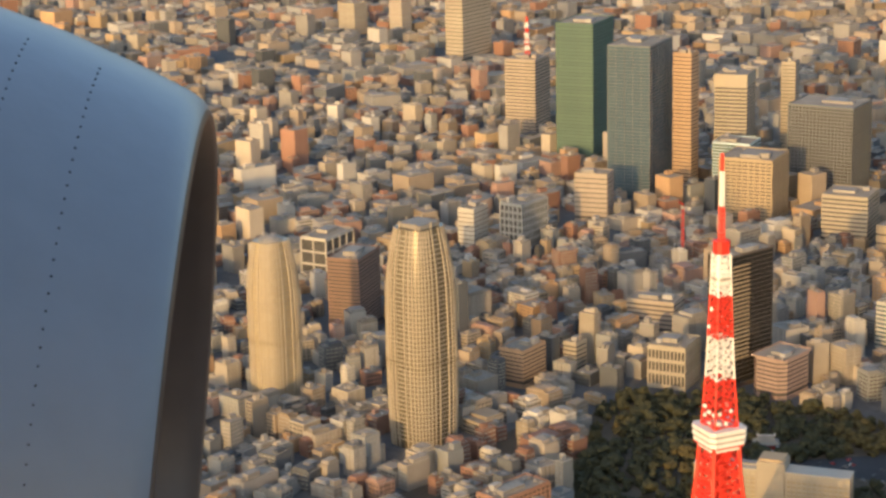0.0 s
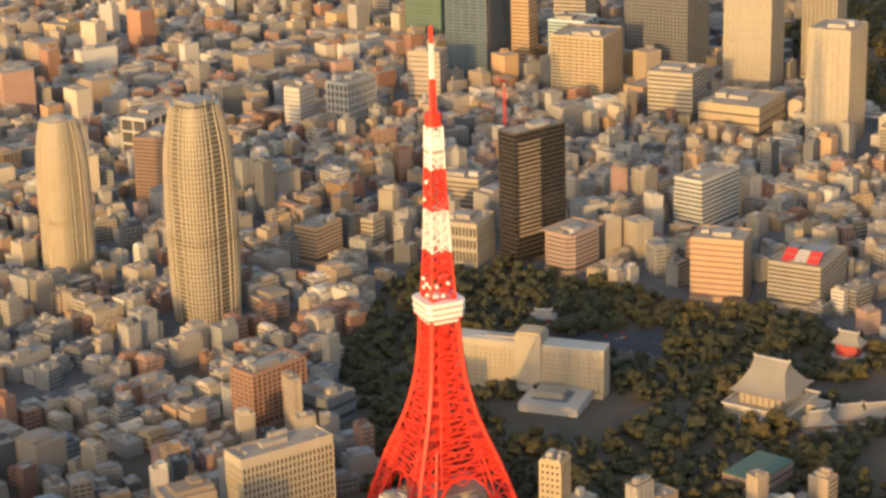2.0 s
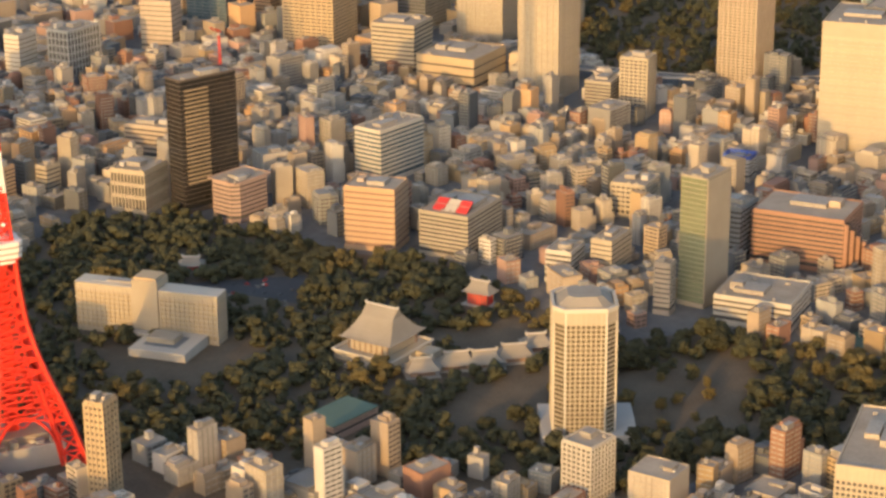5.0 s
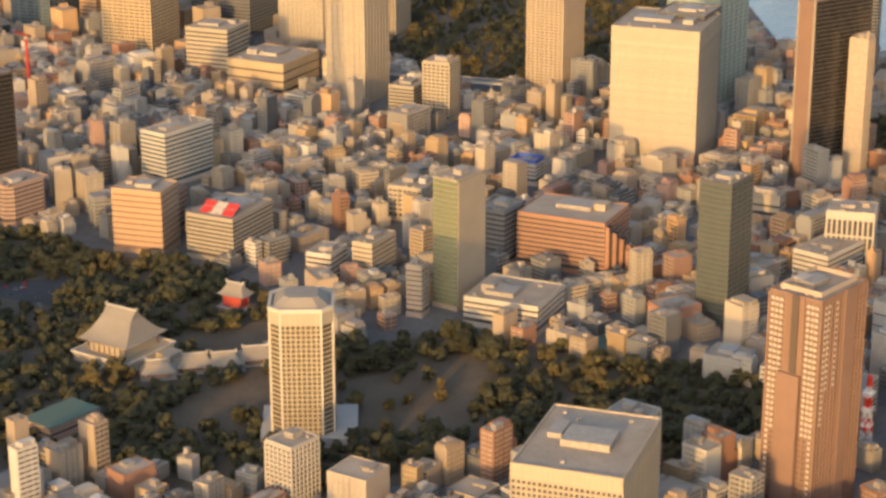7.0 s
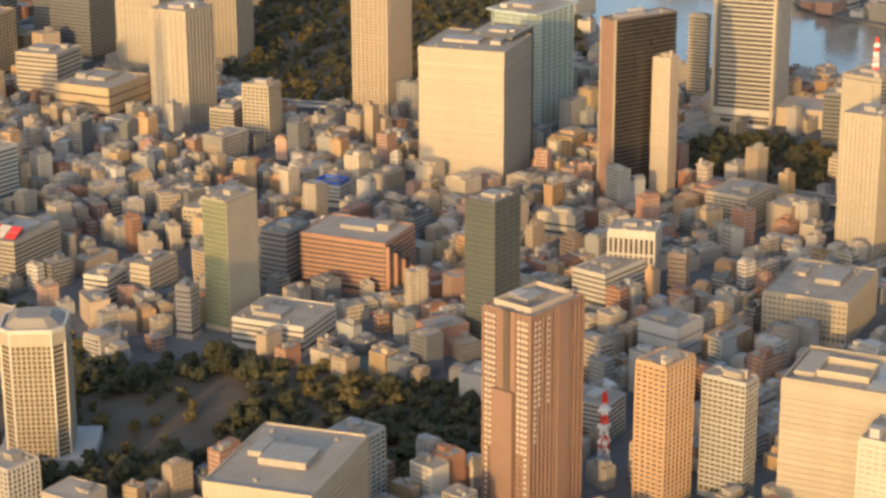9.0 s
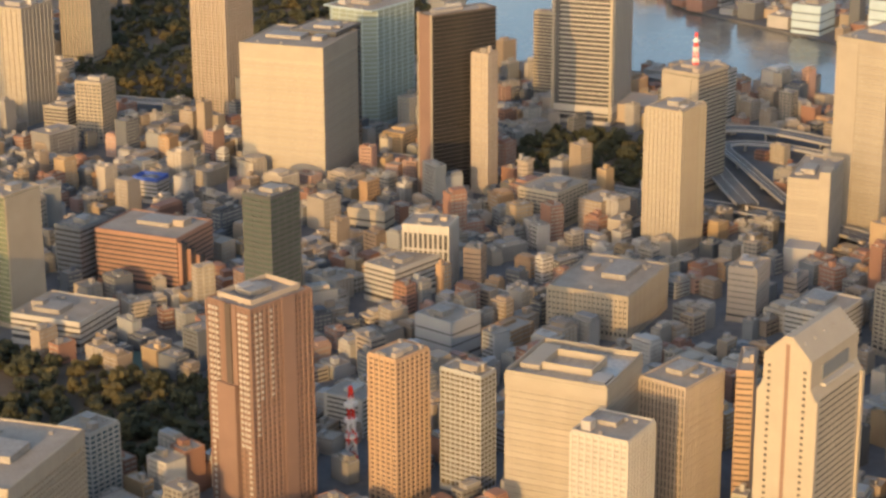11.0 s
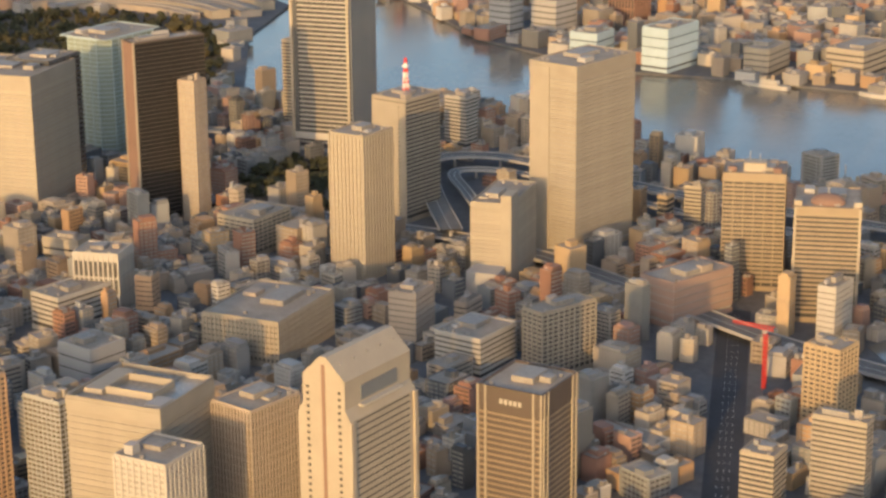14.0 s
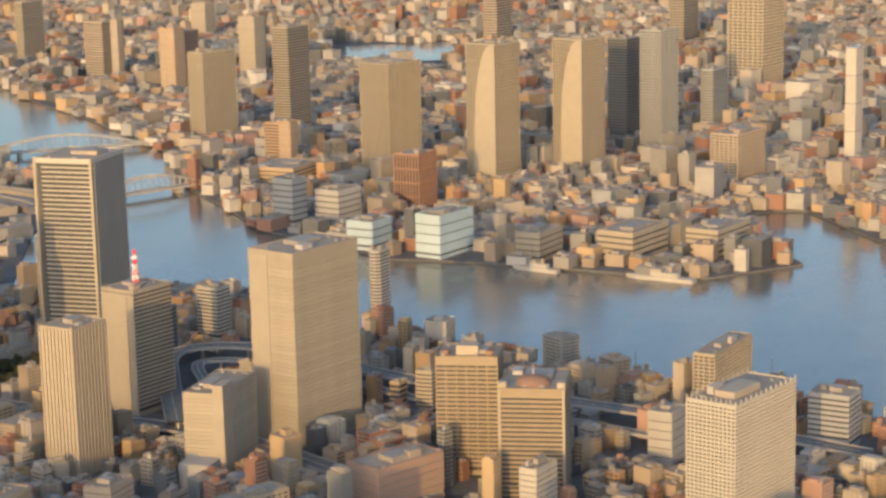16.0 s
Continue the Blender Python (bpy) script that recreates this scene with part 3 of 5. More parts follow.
tower("narrow orange block with a white top", 764, -609, 16, 15, 37, -81, wall="orange_wall", floor=4, band=0.75)
tower("slim tan round-cornered tower", 1042, -518, 13, 16, 36, -101, wall="tan", floor=4, band=0.8, cut=4)
tower("cream apartment block with black window bands", 976, -582, 44, 56, 37, -96, wall="cream", floor=3.6, band=0.55, pier=7, pier_w=1.0, name="apartment_block", glass="glass")
tower("cream office block with a deep cornice", 861, -444, 39, 21, 24, -86, wall="cream", floor=6, band=0.7, crown=4)
tower("pale stepped hotel block", 717, -563, 35, 61, 33, -101, wall="white", floor=4, band=0.6)
tower("plain grey concrete warehouse block", 606, -669, 38, 36, 36, -101, wall="grey", floor=9, band=0.88)
tower("low white office building by the park", 494, -369, 66, 60, 25, -84, wall="white", floor=4, band=0.6)
tower("white office block with banded windows", 496, -180, 24, 33, 29, -83, wall="white", floor=4, band=0.55)
tower("pale yellow apartment block with roof mast", 525, -211, 20, 42, 37, -88, wall="cream", floor=4, band=0.7)
tower("narrow tan apartment block", 463, -293, 14, 15, 45, -83, wall="tan", floor=4, band=0.7)
tower("cream office block among low houses", 692, -152, 35, 42, 34, -83, wall="cream", floor=4.5, band=0.55, pier=5, pier_w=1.2)
tower("white block with a blue roof sign", 845, -194, 29, 22, 22, -85, wall="white", floor=4, band=0.6)
tower("dark slate office slab in shade", 620, -287, 28, 39, 53, -90, wall="slate", floor=4.5, band=0.5)
tower("ochre apartment block with roof tanks", 760, -1226, 29, 27, 74, -102, wall="ochre", floor=3.6, band=0.5, pier=5, pier_w=1.2, name="apartment_block")
tower("long ochre apartment slab", 636, -1274, 38, 14, 69, -92, wall="beige", floor=3.6, band=0.6, name="apartment_block")
tower("cream apartment block with balconies", 614, -1227, 24, 24, 45, -92, wall="cream", floor=3.6, band=0.5, name="apartment_block")
tower("grey concrete telephone exchange block", 1147, -1214, 23, 31, 55, -95, wall="concrete", floor=8, band=0.9)
tower("white office block beside the harbour", 1269, -1334, 39, 32, 51, -95, wall="grey", floor=5, band=0.6)
tower("cream banded block by the railway", 1221, -940, 17, 14, 46, -85, wall="cream", floor=4, band=0.55)
tower("dark slim block with lit-coloured bands", 1220, -910, 11, 15, 32, -95, wall="ochre", floor=5, band=0.3)
tower("tan apartment slab with roof huts", 797, -990, 23, 58, 58, -112, wall="beige", floor=3.6, band=0.5, pier=6, pier_w=1.2, name="apartment_block")
tower("small tan block with a roof tank", 875, -867, 12, 27, 20, -92, wall="tan", floor=4, band=0.7)
tower("pale white office block with a set-back top", 773, -927, 44, 52, 36, -97, wall="white", floor=4, band=0.65)
tower("tan office block with blank side walls", 809, -848, 25, 36, 47, -87, wall="tan", floor=5, band=0.85)
tower("dark glass block under the tall towers", 1318, -566, 34, 29, 58, -81, wall="slate", floor=4.5, band=0.35)
tower("beige shopping block with red and white roof sign", 519, -59, 50, 68, 42, -87, wall="beige", floor=4, band=0.55, roof=False)
tower("far beige tower among lower roofs", 4595, -70, 40, 95, 153, -95, wall="beige", floor=7, band=0.5, name="apartment_tower")

tower("orange-tan apartment tower in the distance", 3338, 698, 42, 38, 138, -95, wall="orange_wall", glass="blind_glass", floor=6, band=0.5, name="apartment_tower")
tower("cream apartment tower in the distance", 3566, 627, 45, 41, 144, -95, wall="cream", glass="blind_glass", floor=6, band=0.5, name="apartment_tower")
tower("far beige apartment tower among lower roofs", 4370, 1256, 50, 45, 94, -95, wall="beige", glass="blind_glass", floor=6, band=0.5, name="apartment_tower")
tower("tan apartment tower beyond the river", 3483, 942, 21, 19, 138, -95, wall="tan", glass="blind_glass", floor=6, band=0.5, name="apartment_tower")
tower("white and orange block by the river", 2548, -39, 24, 21, 70, -95, wall="orange_wall", glass="blind_glass", floor=6, band=0.5, name="apartment_tower")
tower("cream office tower in the far city", 2086, 1874, 43, 39, 64, -95, wall="cream", glass="blind_glass", floor=6, band=0.5, name="apartment_tower")
tower("tan office block in the far city", 2116, 1777, 33, 29, 70, -95, wall="tan", glass="blind_glass", floor=6, band=0.5, name="apartment_tower")

# ---- buildings with a shape of their own ----
def slab(e, name, points, depth, y, material, label=""):
    """An upright plate on the outline (x, z), as deep as given, its front at y."""
    bm = prism(points, 0, depth)
    bmesh.ops.rotate(bm, cent=(0, 0, 0), matrix=Matrix.Rotation(radians(90), 3, "X"), verts=bm.verts)
    bmesh.ops.translate(bm, vec=(0, y + depth, 0), verts=bm.verts)
    return part(name, bm, MAT[material], e, label)


def bulging_tower(label, x, y, w, d, h, yaw, dome):
    """A tower whose rounded plan swells in the middle, with a fin every few metres."""
    e = thing("curved_tower", x, y, yaw, label, "building", "towers of the city")
    stands(x, y, w, d, yaw)

    def swell(z):
        t = z / h
        return 0.93 + 0.07 * math.sin(math.pi * min(1, t * 1.05) ** 0.8) - (0.24 * ((t - 0.68) / 0.32) ** 2 if t > 0.68 else 0)

    def plan(a, k):
        c, s = math.cos(a), math.sin(a)
        return (k * w / 2 * math.copysign(abs(c) ** 0.6, c), k * d / 2 * math.copysign(abs(s) ** 0.6, s))

    core = bmesh.new()
    levels, sides = [h * i / 24 for i in range(25)], 40
    rows = [[core.verts.new((*plan(2 * math.pi * i / sides, swell(z) * 0.985), z)) for i in range(sides)] for z in levels]
    for a, b in zip(rows, rows[1:]):
        for i in range(sides):
            core.faces.new((a[i], a[(i + 1) % sides], b[(i + 1) % sides], b[i]))
    core.faces.new(rows[-1])
    part("glazing", core, MAT["amber_glass" if dome else "gold_glass"], e, "glazing with drawn blinds")
    for i in range(sides):
        a = 2 * math.pi * (i + 0.5) / sides
        part("fin", swept(bmesh.new(), [(*plan(a, swell(z)), z) for z in levels], 1.25), MAT["cream"], e)
    z, step = 8.0, 4.2
    while z < h - 3:
        k = swell(z)
        bm = bmesh.new()
        last = [bm.verts.new((*plan(2 * math.pi * i / sides, k * 1.0), z)) for i in range(sides)]
        top = [bm.verts.new((*plan(2 * math.pi * i / sides, k * 1.0), z + 1.1)) for i in range(sides)]
        for i in range(sides):
            bm.faces.new((last[i], last[(i + 1) % sides], top[(i + 1) % sides], top[i]))
        part("spandrel", bm, MAT["beige"], e)
        z += step
    if dome:
        bm = bmesh.new()
        bmesh.ops.create_uvsphere(bm, u_segments=20, v_segments=10, radius=1, matrix=Matrix.Translation((0, 0, h - 3)) @ Matrix.Diagonal((w * 0.3, d * 0.3, 8, 1)))
        part("dome", bm, MAT["plant"], e, "shining metal dome")
    else:
        part("machine_room", block(w * 0.5, d * 0.45, 4, z=h, bevel=0.3), MAT["plant"], e)
        for i in range(6):
            part("crown_post", block(1.2, 1.2, 7, *plan(2 * math.pi * i / 6, 0.55), h - 1), MAT["cream"], e)


bulging_tower("tall cream office tower with swelling ribbed sides", 208, 397, 54, 58, 203, -98, False)
bulging_tower("cream apartment tower with swelling sides and shining dome", 226, 583, 42, 46, 162, -101, True)

# the eight-sided white hotel
e = tower("white eight-sided hotel tower with a low peaked crown", 208, -349, 45, 45, 104, -58, wall="cream", glass="gold_glass", floor=3.5, band=0.22, pier=3.6, pier_w=1.0, cut=8, name="hotel_tower", roof=False, crown=9)
part("crown_ring", ring(outline(45, 45, 8), 1.0, 104, 107), MAT["white"], e)
peak = bmesh.new()
low = [peak.verts.new((px, py, 105)) for px, py in outline(42, 42, 7.5)]
high = [peak.verts.new((px, py, 112)) for px, py in outline(24, 24, 4)]
for i in range(8):
    peak.faces.new((low[i], low[(i + 1) % 8], high[(i + 1) % 8], high[i]))
peak.faces.new(high)
part("crown_roof", peak, MAT["tile"], e, "grey-green faceted roof")
for px, py in outline(45, 45, 8):
    part("corner_post", block(1.5, 1.5, 107, px, py), MAT["white"], e)
part("podium", block(70, 60, 9, 4, 6, bevel=0.4), MAT["concrete"], e)

# the stepped office tower with a gabled top
w, d, h = 39, 67, 163
e = thing("office_tower", 381, -1048, -96, "stepped cream stone office tower with a gabled top and dark front strip", "building", "towers of the city")
stands(381, -1048, w, d, -96)
steps = [(-w / 2, 0), (w / 2, 0), (w / 2, h * 0.80), (w * 0.40, h * 0.84), (w * 0.40, h * 0.95), (w * 0.06, h + 5), (-w * 0.06, h + 5), (-w * 0.40, h * 0.95), (-w * 0.40, h * 0.84), (-w / 2, h * 0.80)]
slab(e, "body", steps, d, -d / 2, "cream")
# no recess is cut: a brown strip on the face stands for the slot's shade
part("slot", block(2.4, 0.6, h, 0, -d / 2 - 0.1), MAT["brown"], e, "brown strip with the slot's shade put into its colour")
pane = mesh_of("window", block(1.9, 0.5, 1.6), MAT["glass"])
for i in range(34):
    for u in (-w * 0.30, w * 0.30):
        part("window", pane, None, e, at=(u, -d / 2 - 0.05, 8 + i * 4.2))
slit = mesh_of("window_band", block(0.5, d * 0.8, 0.9), MAT["glass"])
for i in range(29):
    part("window_band", slit, None, e, at=(w / 2, 0, 8 + i * 4.3))
# slate block on the face in place of the opening's shade
part("sky_opening", block(3.0, d * 0.55, 9, w * 0.40 - 0.8, 0, h * 0.855), MAT["slate"], e, "slate block standing for the shaded garden opening")
part("sill", block(6.5, d * 0.6, 1.4, w * 0.40 + 0.6, 0, h * 0.835), MAT["white"], e)
for k in range(5):
    part("roof_post", block(1.0, 1.0, 4, w * 0.2, -d * 0.4 + k * d * 0.2, h * 0.98), MAT["plant"], e)
part("skirt", prism([(w / 2, -d / 2), (w / 2 + 14, -d / 2), (w / 2 + 14, d / 2), (w / 2, d / 2)], 0, 18), MAT["cream"], e)

# the brown tower with window columns each side of a blank strip
e = tower("red-brown brick tower with bright gridded windows", 287, -706, 39, 56, 157, -101, wall="brown", glass="umber", floor=3.9, band=0.62, pier=4.4, pier_w=1.5)
pane = mesh_of("window", block(2.1, 0.5, 2.0), MAT["white"])
side_pane = mesh_of("window", block(0.5, 1.9, 1.9), MAT["white"])
for k in range(36):
    z = 8.6 + k * 4.1
    for u in (-16.5, -13.2, -9.9, 10.5, 13.6, 16.7) if k > 12 else (-16.5, 16.7):
        part("window", pane, None, e, at=(u, -29.0, z))
    if k > 14:
        for u in (-23.5, -19.5, -10) if k > 20 else (-23.5,):
            part("window", side_pane, None, e, at=(20.4, u, z))
part("centre_strip", block(13, 1.6, 159, 1, -28.2), MAT["brown"], e, "blank brick strip up the front")
part("centre_strip", block(5, 1.4, 159, 1, -29.4), MAT["umber"], e)
part("front_wing", block(17, 6, 104, -1, -29), MAT["brown"], e, "lower brick wing in front")
part("side_strip", block(1.6, 12, 159, 20.0, 6), MAT["brown"], e)
part("roof_screen", ring(outline(30, 44), 0.4, 158.5, 162), MAT["tan"], e)

# the tall banded harbour tower
e = tower("very tall tower with white bands between white edge frames", 1369, -439, 71, 82, 214, -82, wall="white", floor=5.2, band=0.3, crown=3)
part("dark_bay", block(5, 1.2, 204, -29.5, -41.2, 6), MAT["dark"], e)
for u in (-1, 1):
    part("edge_frame", block(3.2, 2.4, 216, u * 34.4, -41.6), MAT["cream"], e)
part("dark_side", block(1.6, 74, 206, 35.8, 0, 4), MAT["slate"], e, "dark green-grey glazed side")
fin = mesh_of("fin", block(0.5, 0.5, 205), MAT["grey"])
for k in range(13):
    part("fin", fin, None, e, at=(36.8, -36 + k * 6, 4))
part("lower_hall", block(150, 60, 22, 18, 10, bevel=0.5), MAT["tan"], e)
part("base_arcade", ring(outline(72, 83), 0.9, 14, 22), MAT["white"], e)

# the pair of towers with a sweeping curve on the face
for x, y in ((2500, -450), (2600, -560)):
    e = tower("tall beige apartment tower with a sweeping curved panel", x, y, 58, 62, 222, -105, wall="beige", floor=5, band=0.4, pier=6, pier_w=1.4, name="apartment_tower", seed=3)
    slab(e, "curved_panel", [(29, 10), (29, 221), (20, 221)] + [(20 - 34 * math.sin(radians(a)), 221 - 160 * (1 - math.cos(radians(a)))) for a in range(10, 91, 10)] + [(-14, 10)], 1.8, -32.4, "cream", "pale curved panel")

# the long hotel beside the lattice tower
e = tower("long cream hotel slab with a taller lift block", 194, 42, 126, 17, 40, -77, wall="cream", floor=3.5, band=0.55, pier=4.2, pier_w=1.3, name="hotel_slab", group="hotels", crown=3, glass="amber_glass")
part("lift_block", block(23, 21, 50, 0, 0, bevel=0.3), MAT["cream"], e)
part("lift_cap", block(20, 18, 2, 0, 0, 50), MAT["ochre"], e)
part("low_wing", block(50, 44, 9, 30, -32, bevel=0.4), MAT["white"], e)
part("roof_deck", block(30, 24, 0.5, 28, -32, 9), MAT["slate"], e)
part("low_wing", block(24, 18, 5, 26, -30, 9, bevel=0.3), MAT["beige"], e)
part("roof_edge", block(128, 19, 1.2, 0, 0, 41.6, bevel=0.2), MAT["white"], e)
part("canopy", block(70, 8, 3, 15, -14, 4, bevel=0.3), MAT["concrete"], e)

# the brick hall with glazed steps at its end
e = tower("broad red brick office block with glazed stepped end", 650, -345, 84, 62, 50, -85, wall="brick", floor=4.4, band=0.6)
for k in range(5):
    part("glazed_step", block(5.0, 8, 46 - k * 8, 43 + k * 3.0, -24 + k * 10), MAT["glass"], e)
    part("step_edge", block(5.4, 1.2, 47 - k * 8, 43 + k * 3.0, -29 + k * 10), MAT["brick"], e)

# bands on the dark tower behind the park
e = tower("dark office tower with bright horizontal sun blades", 502, 224, 25, 66, 133, -107, wall="umber", glass="black_glass", floor=4.4, band=0.12, pier=0, pier_w=0.6)
blade = mesh_of("sun_blade", block(2.0, 27, 1.1), MAT["ochre"])
for k in range(23):
    part("sun_blade", blade, None, e, at=(13.2, -15, 30 + k * 4.2))

# the red sign on the shopping block
REDBLOCK = [o for o in scene.objects if o.type == "EMPTY" and (o.location.xy - Vector((519, -59)) * SIZE).length < 2][0]
rooftop(REDBLOCK, 50, 68, 42, random.Random(5), "beige")
e = thing("roof_sign", 500, -62, -87, "red and white sloping roof sign panels", "sign", z=42.2)
for k, (m, u) in enumerate((("red", -12), ("white", 0), ("red", 12))):
    bm = block(11, 16, 0.8, u, 0, 0)
    bmesh.ops.rotate(bm, cent=(0, 0, 0), matrix=Matrix.Rotation(radians(28), 3, "X"), verts=bm.verts)
    bmesh.ops.translate(bm, vec=(0, 0, 4.2), verts=bm.verts)
    part("panel", bm, MAT[m], e)
part("post", block(34, 1, 5.2), MAT["plant"], e)


# the dark tower's pale edge strip, and the blank fronts of the towers that have one plain side
for owner, x, y, yaw, w, dd, h, wall in (("gas", 1146, -657, -101, 44, 53, 126, "beige"), ("stone", 1129, -859, -103, 55, 91, 185, "beige")):
    FRONT = [o for o in scene.objects if o.type == "EMPTY" and (o.location - Vector((x, y, 0)) * SIZE).length < 2]
    if FRONT:
        part("plain_face", block(w * (1.0 if owner == "gas" else 0.42), 1.2, h - 6, 0 if owner == "gas" else -w * 0.28, -dd / 2 - 0.3, 3), MAT[wall], FRONT[0], "plain stone-clad face")
        if owner == "gas":
            slot = mesh_of("window", block(1.2, 0.6, 1.4), MAT["glass"])
            for k in range(26):
                part("window", slot, None, FRONT[0], at=(w * 0.3, -dd / 2 - 0.8, 8 + k * 4.4))

# tops of the pair of bronze towers, the plain slab's stair tower and the dark tower's pale edge
def standing(x, y):
    """The thing that was set on this spot."""
    return [o for o in scene.objects if o.type == "EMPTY" and not o.parent and (o.location.xy - Vector((x, y)) * SIZE).length < 2][0]


e = standing(1029, -447)
part("edge_strip", block(20, 1.4, 186, 0, -39.9), MAT["brown"], e, "brown stone strip")
for u in (-1, 1):
    part("edge_rib", block(1.4, 1.8, 188, u * 11.4, -40.2), MAT["cream"], e)
# the sunken deck of the broad cream block
e = standing(371, -893)
part("parapet", ring(outline(68, 64), 0.6, 113, 116.5), MAT["beige"], e)
part("roof", block(66, 62, 0.4, z=112), MAT["tan"], e, "tan roof deck")
part("roof_wall", ring(outline(34, 26), 0.5, 112.4, 118), MAT["cream"], e)
part("machine_room", block(14, 40, 4.5, -24, 2, 112.4, bevel=0.3), MAT["beige"], e)
part("machine_room", block(12, 16, 3.5, 25, -18, 112.4, bevel=0.3), MAT["concrete"], e)
for k in range(7):
    part("cooler", block(3, 3, 2.4, -12 + 4 * k, 24, 112.4, bevel=0.2), MAT["plant"], e)
e = standing(509, -1101)
part("crown", ring(outline(46, 50), 0.7, 95, 111), MAT["umber"], e, "dark bronze crown")
for face, off in ((0, 25.4), (90, 23.4)):
    for u in (-23, -17.5, 17.5, 23):
        q = Matrix.Rotation(radians(face), 2) @ Vector((u, -off - 0.4))
        part("edge_post", block(1.2, 1.2, 111, q.x, q.y), MAT["cream"], e, "cream edge post")
for k in range(5):
    part("crown_mark", block(2.2, 0.5, 3.2, -6 + 3.4 * k, -25.9, 100), MAT["white"], e)
e = standing(992, -1330)
for k in range(26):
    part("roof_post", block(1.0, 1.0, 4.5, 22 * (1 if k % 2 else -1), -47 + 94 * (k // 2) / 12, 125), MAT["white"], e)
for k in range(1, 10):
    part("roof_post", block(1.0, 1.0, 4.5, -22 + 44 * k / 10, -47, 125), MAT["white"], e)
part("penthouse", block(18, 40, 6, 2, -10, 125, bevel=0.4), MAT["cream"], e)
e = standing(381, -1048)
for u in (-32.5, 32.5):
    part("corner_rib", block(2.2, 3.6, 130, 19.9, u), MAT["cream"], e)
e = standing(507, -308)
part("side_wall", block(1.2, 40, 114, 12.7, 0), MAT["beige"], e, "pale beige side wall")
e = standing(845, -194)
part("roof_sign", ring(outline(28, 21), 0.5, 22.5, 27), MAT["blue_sign"], e, "blue band of a roof sign")
e = standing(1007, -836)
part("stair_tower", block(10, 22, 88, 15, -31, bevel=0.3), MAT["cream"], e)
part("lower_wing", block(30, 30, 22, 0, -52, bevel=0.3), MAT["concrete"], e)
e = standing(1087, -1049)
part("penthouse", block(20, 16, 9, 0, -8, 108, bevel=0.4), MAT["cream"], e)
for u in (-20, 20):
    part("roof_drum", block(8, 8, 5, u, -14, 108, bevel=1.2), MAT["brown"], e)
part("aerial", block(0.6, 0.6, 9, -5, -8, 117), MAT["plant"], e)
part("aerial", block(0.6, 0.6, 7, 4, -8, 117), MAT["plant"], e)
e = standing(1040, -1132)
dome = bmesh.new()
bmesh.ops.create_uvsphere(dome, u_segments=20, v_segments=10, radius=1, matrix=Matrix.Translation((0, -16, 103)) @ Matrix.Diagonal((15, 12, 8, 1)))
part("dome", dome, MAT["brown"], e, "low brown roof dome")
part("aerial", block(0.8, 0.8, 11, 0, -16, 110), MAT["white"], e)
for u in (-25, 25):
    part("corner_hut", block(7, 7, 6, u, -29, 102, bevel=0.3), MAT["cream"], e)
    part("corner_post", block(2.2, 2.2, 103, u + (2.2 if u > 0 else -2.2), -34), MAT["cream"], e)

# ---- temples ----
def temple_hall(label, x, y, yaw, w, d, wall_h, roof_h, podium=2.0, wall="cream", group="temple halls", name="temple_hall"):
    """A hall with a podium, a curved hip roof, an upper gable and a ridge."""
    e = thing(name, x, y, yaw, label, "temple", group)
    stands(x, y, w + 8, d + 8, yaw, 4)
    part("podium", block(w + 6, d + 6, podium, bevel=0.2), MAT["concrete"], e)
    part("wall", block(w * 0.82, d * 0.82, wall_h, z=podium), MAT[wall], e)
    bm = bmesh.new()
    rows = []
    for k in range(7):
        t = k / 6
        u = 1 - 0.72 * t
        z = podium + wall_h + roof_h * 0.72 * t**1.5
        a, b = (w / 2 + 3) * (1 - 0.40 * t), (d / 2 + 3) * u
        rows.append([bm.verts.new(p) for p in ((-a, -b, z + 0.6 * (1 - t)), (0, -b, z), (a, -b, z + 0.6 * (1 - t)), (a, 0, z), (a, b, z + 0.6 * (1 - t)), (0, b, z), (-a, b, z + 0.6 * (1 - t)), (-a, 0, z))])
    for r, s in zip(rows, rows[1:]):
        for i in range(8):
            bm.faces.new((r[i], r[(i + 1) % 8], s[(i + 1) % 8], s[i]))
    bm.faces.new(rows[0][::-1]), bm.faces.new(rows[-1])
    part("roof", bm, MAT["tile"], e, "grey tiled curved hip roof")
    a, b, z = (w / 2 + 3) * 0.60, (d / 2 + 3) * 0.30, podium + wall_h + roof_h * 0.70
    gable = prism([(-b, z), (b, z), (0, z + roof_h * 0.34)], -a, a)
    bmesh.ops.rotate(gable, cent=(0, 0, 0), matrix=Matrix.Rotation(radians(90), 3, "X"), verts=gable.verts)
    bmesh.ops.rotate(gable, cent=(0, 0, 0), matrix=Matrix.Rotation(radians(90), 3, "Z"), verts=gable.verts)
    part("gable", gable, MAT["tile"], e)
    ridge = block(a * 2 + 1.5, 1.2, 1.3, z=z + roof_h * 0.32)
    for s in (-1, 1):
        box(ridge, 1.4, 1.8, 2.6, s * (a + 0.4), 0, z + roof_h * 0.32)
    part("ridge", ridge, MAT["concrete"], e)
    post = mesh_of("post", block(0.7, 0.7, wall_h), MAT["brown"])
    for k in range(8):
        for s in (-1, 1):
            part("post", post, None, e, at=(-w * 0.43 + w * 0.86 * k / 7, s * d * 0.44, podium))
    return e


e = temple_hall("large temple main hall with sweeping grey tiled roof", 257, -143, -92, 44, 46, 12, 22, 8.0)
part("lower_hall", block(56, 58, 9, bevel=0.5), MAT["cream"], e, "broad cream lower storey")
part("terrace", ring(outline(57, 59), 0.6, 9, 10.6), MAT["white"], e)
part("side_wing", block(18, 16, 8, 33, 14, bevel=0.3), MAT["cream"], e)
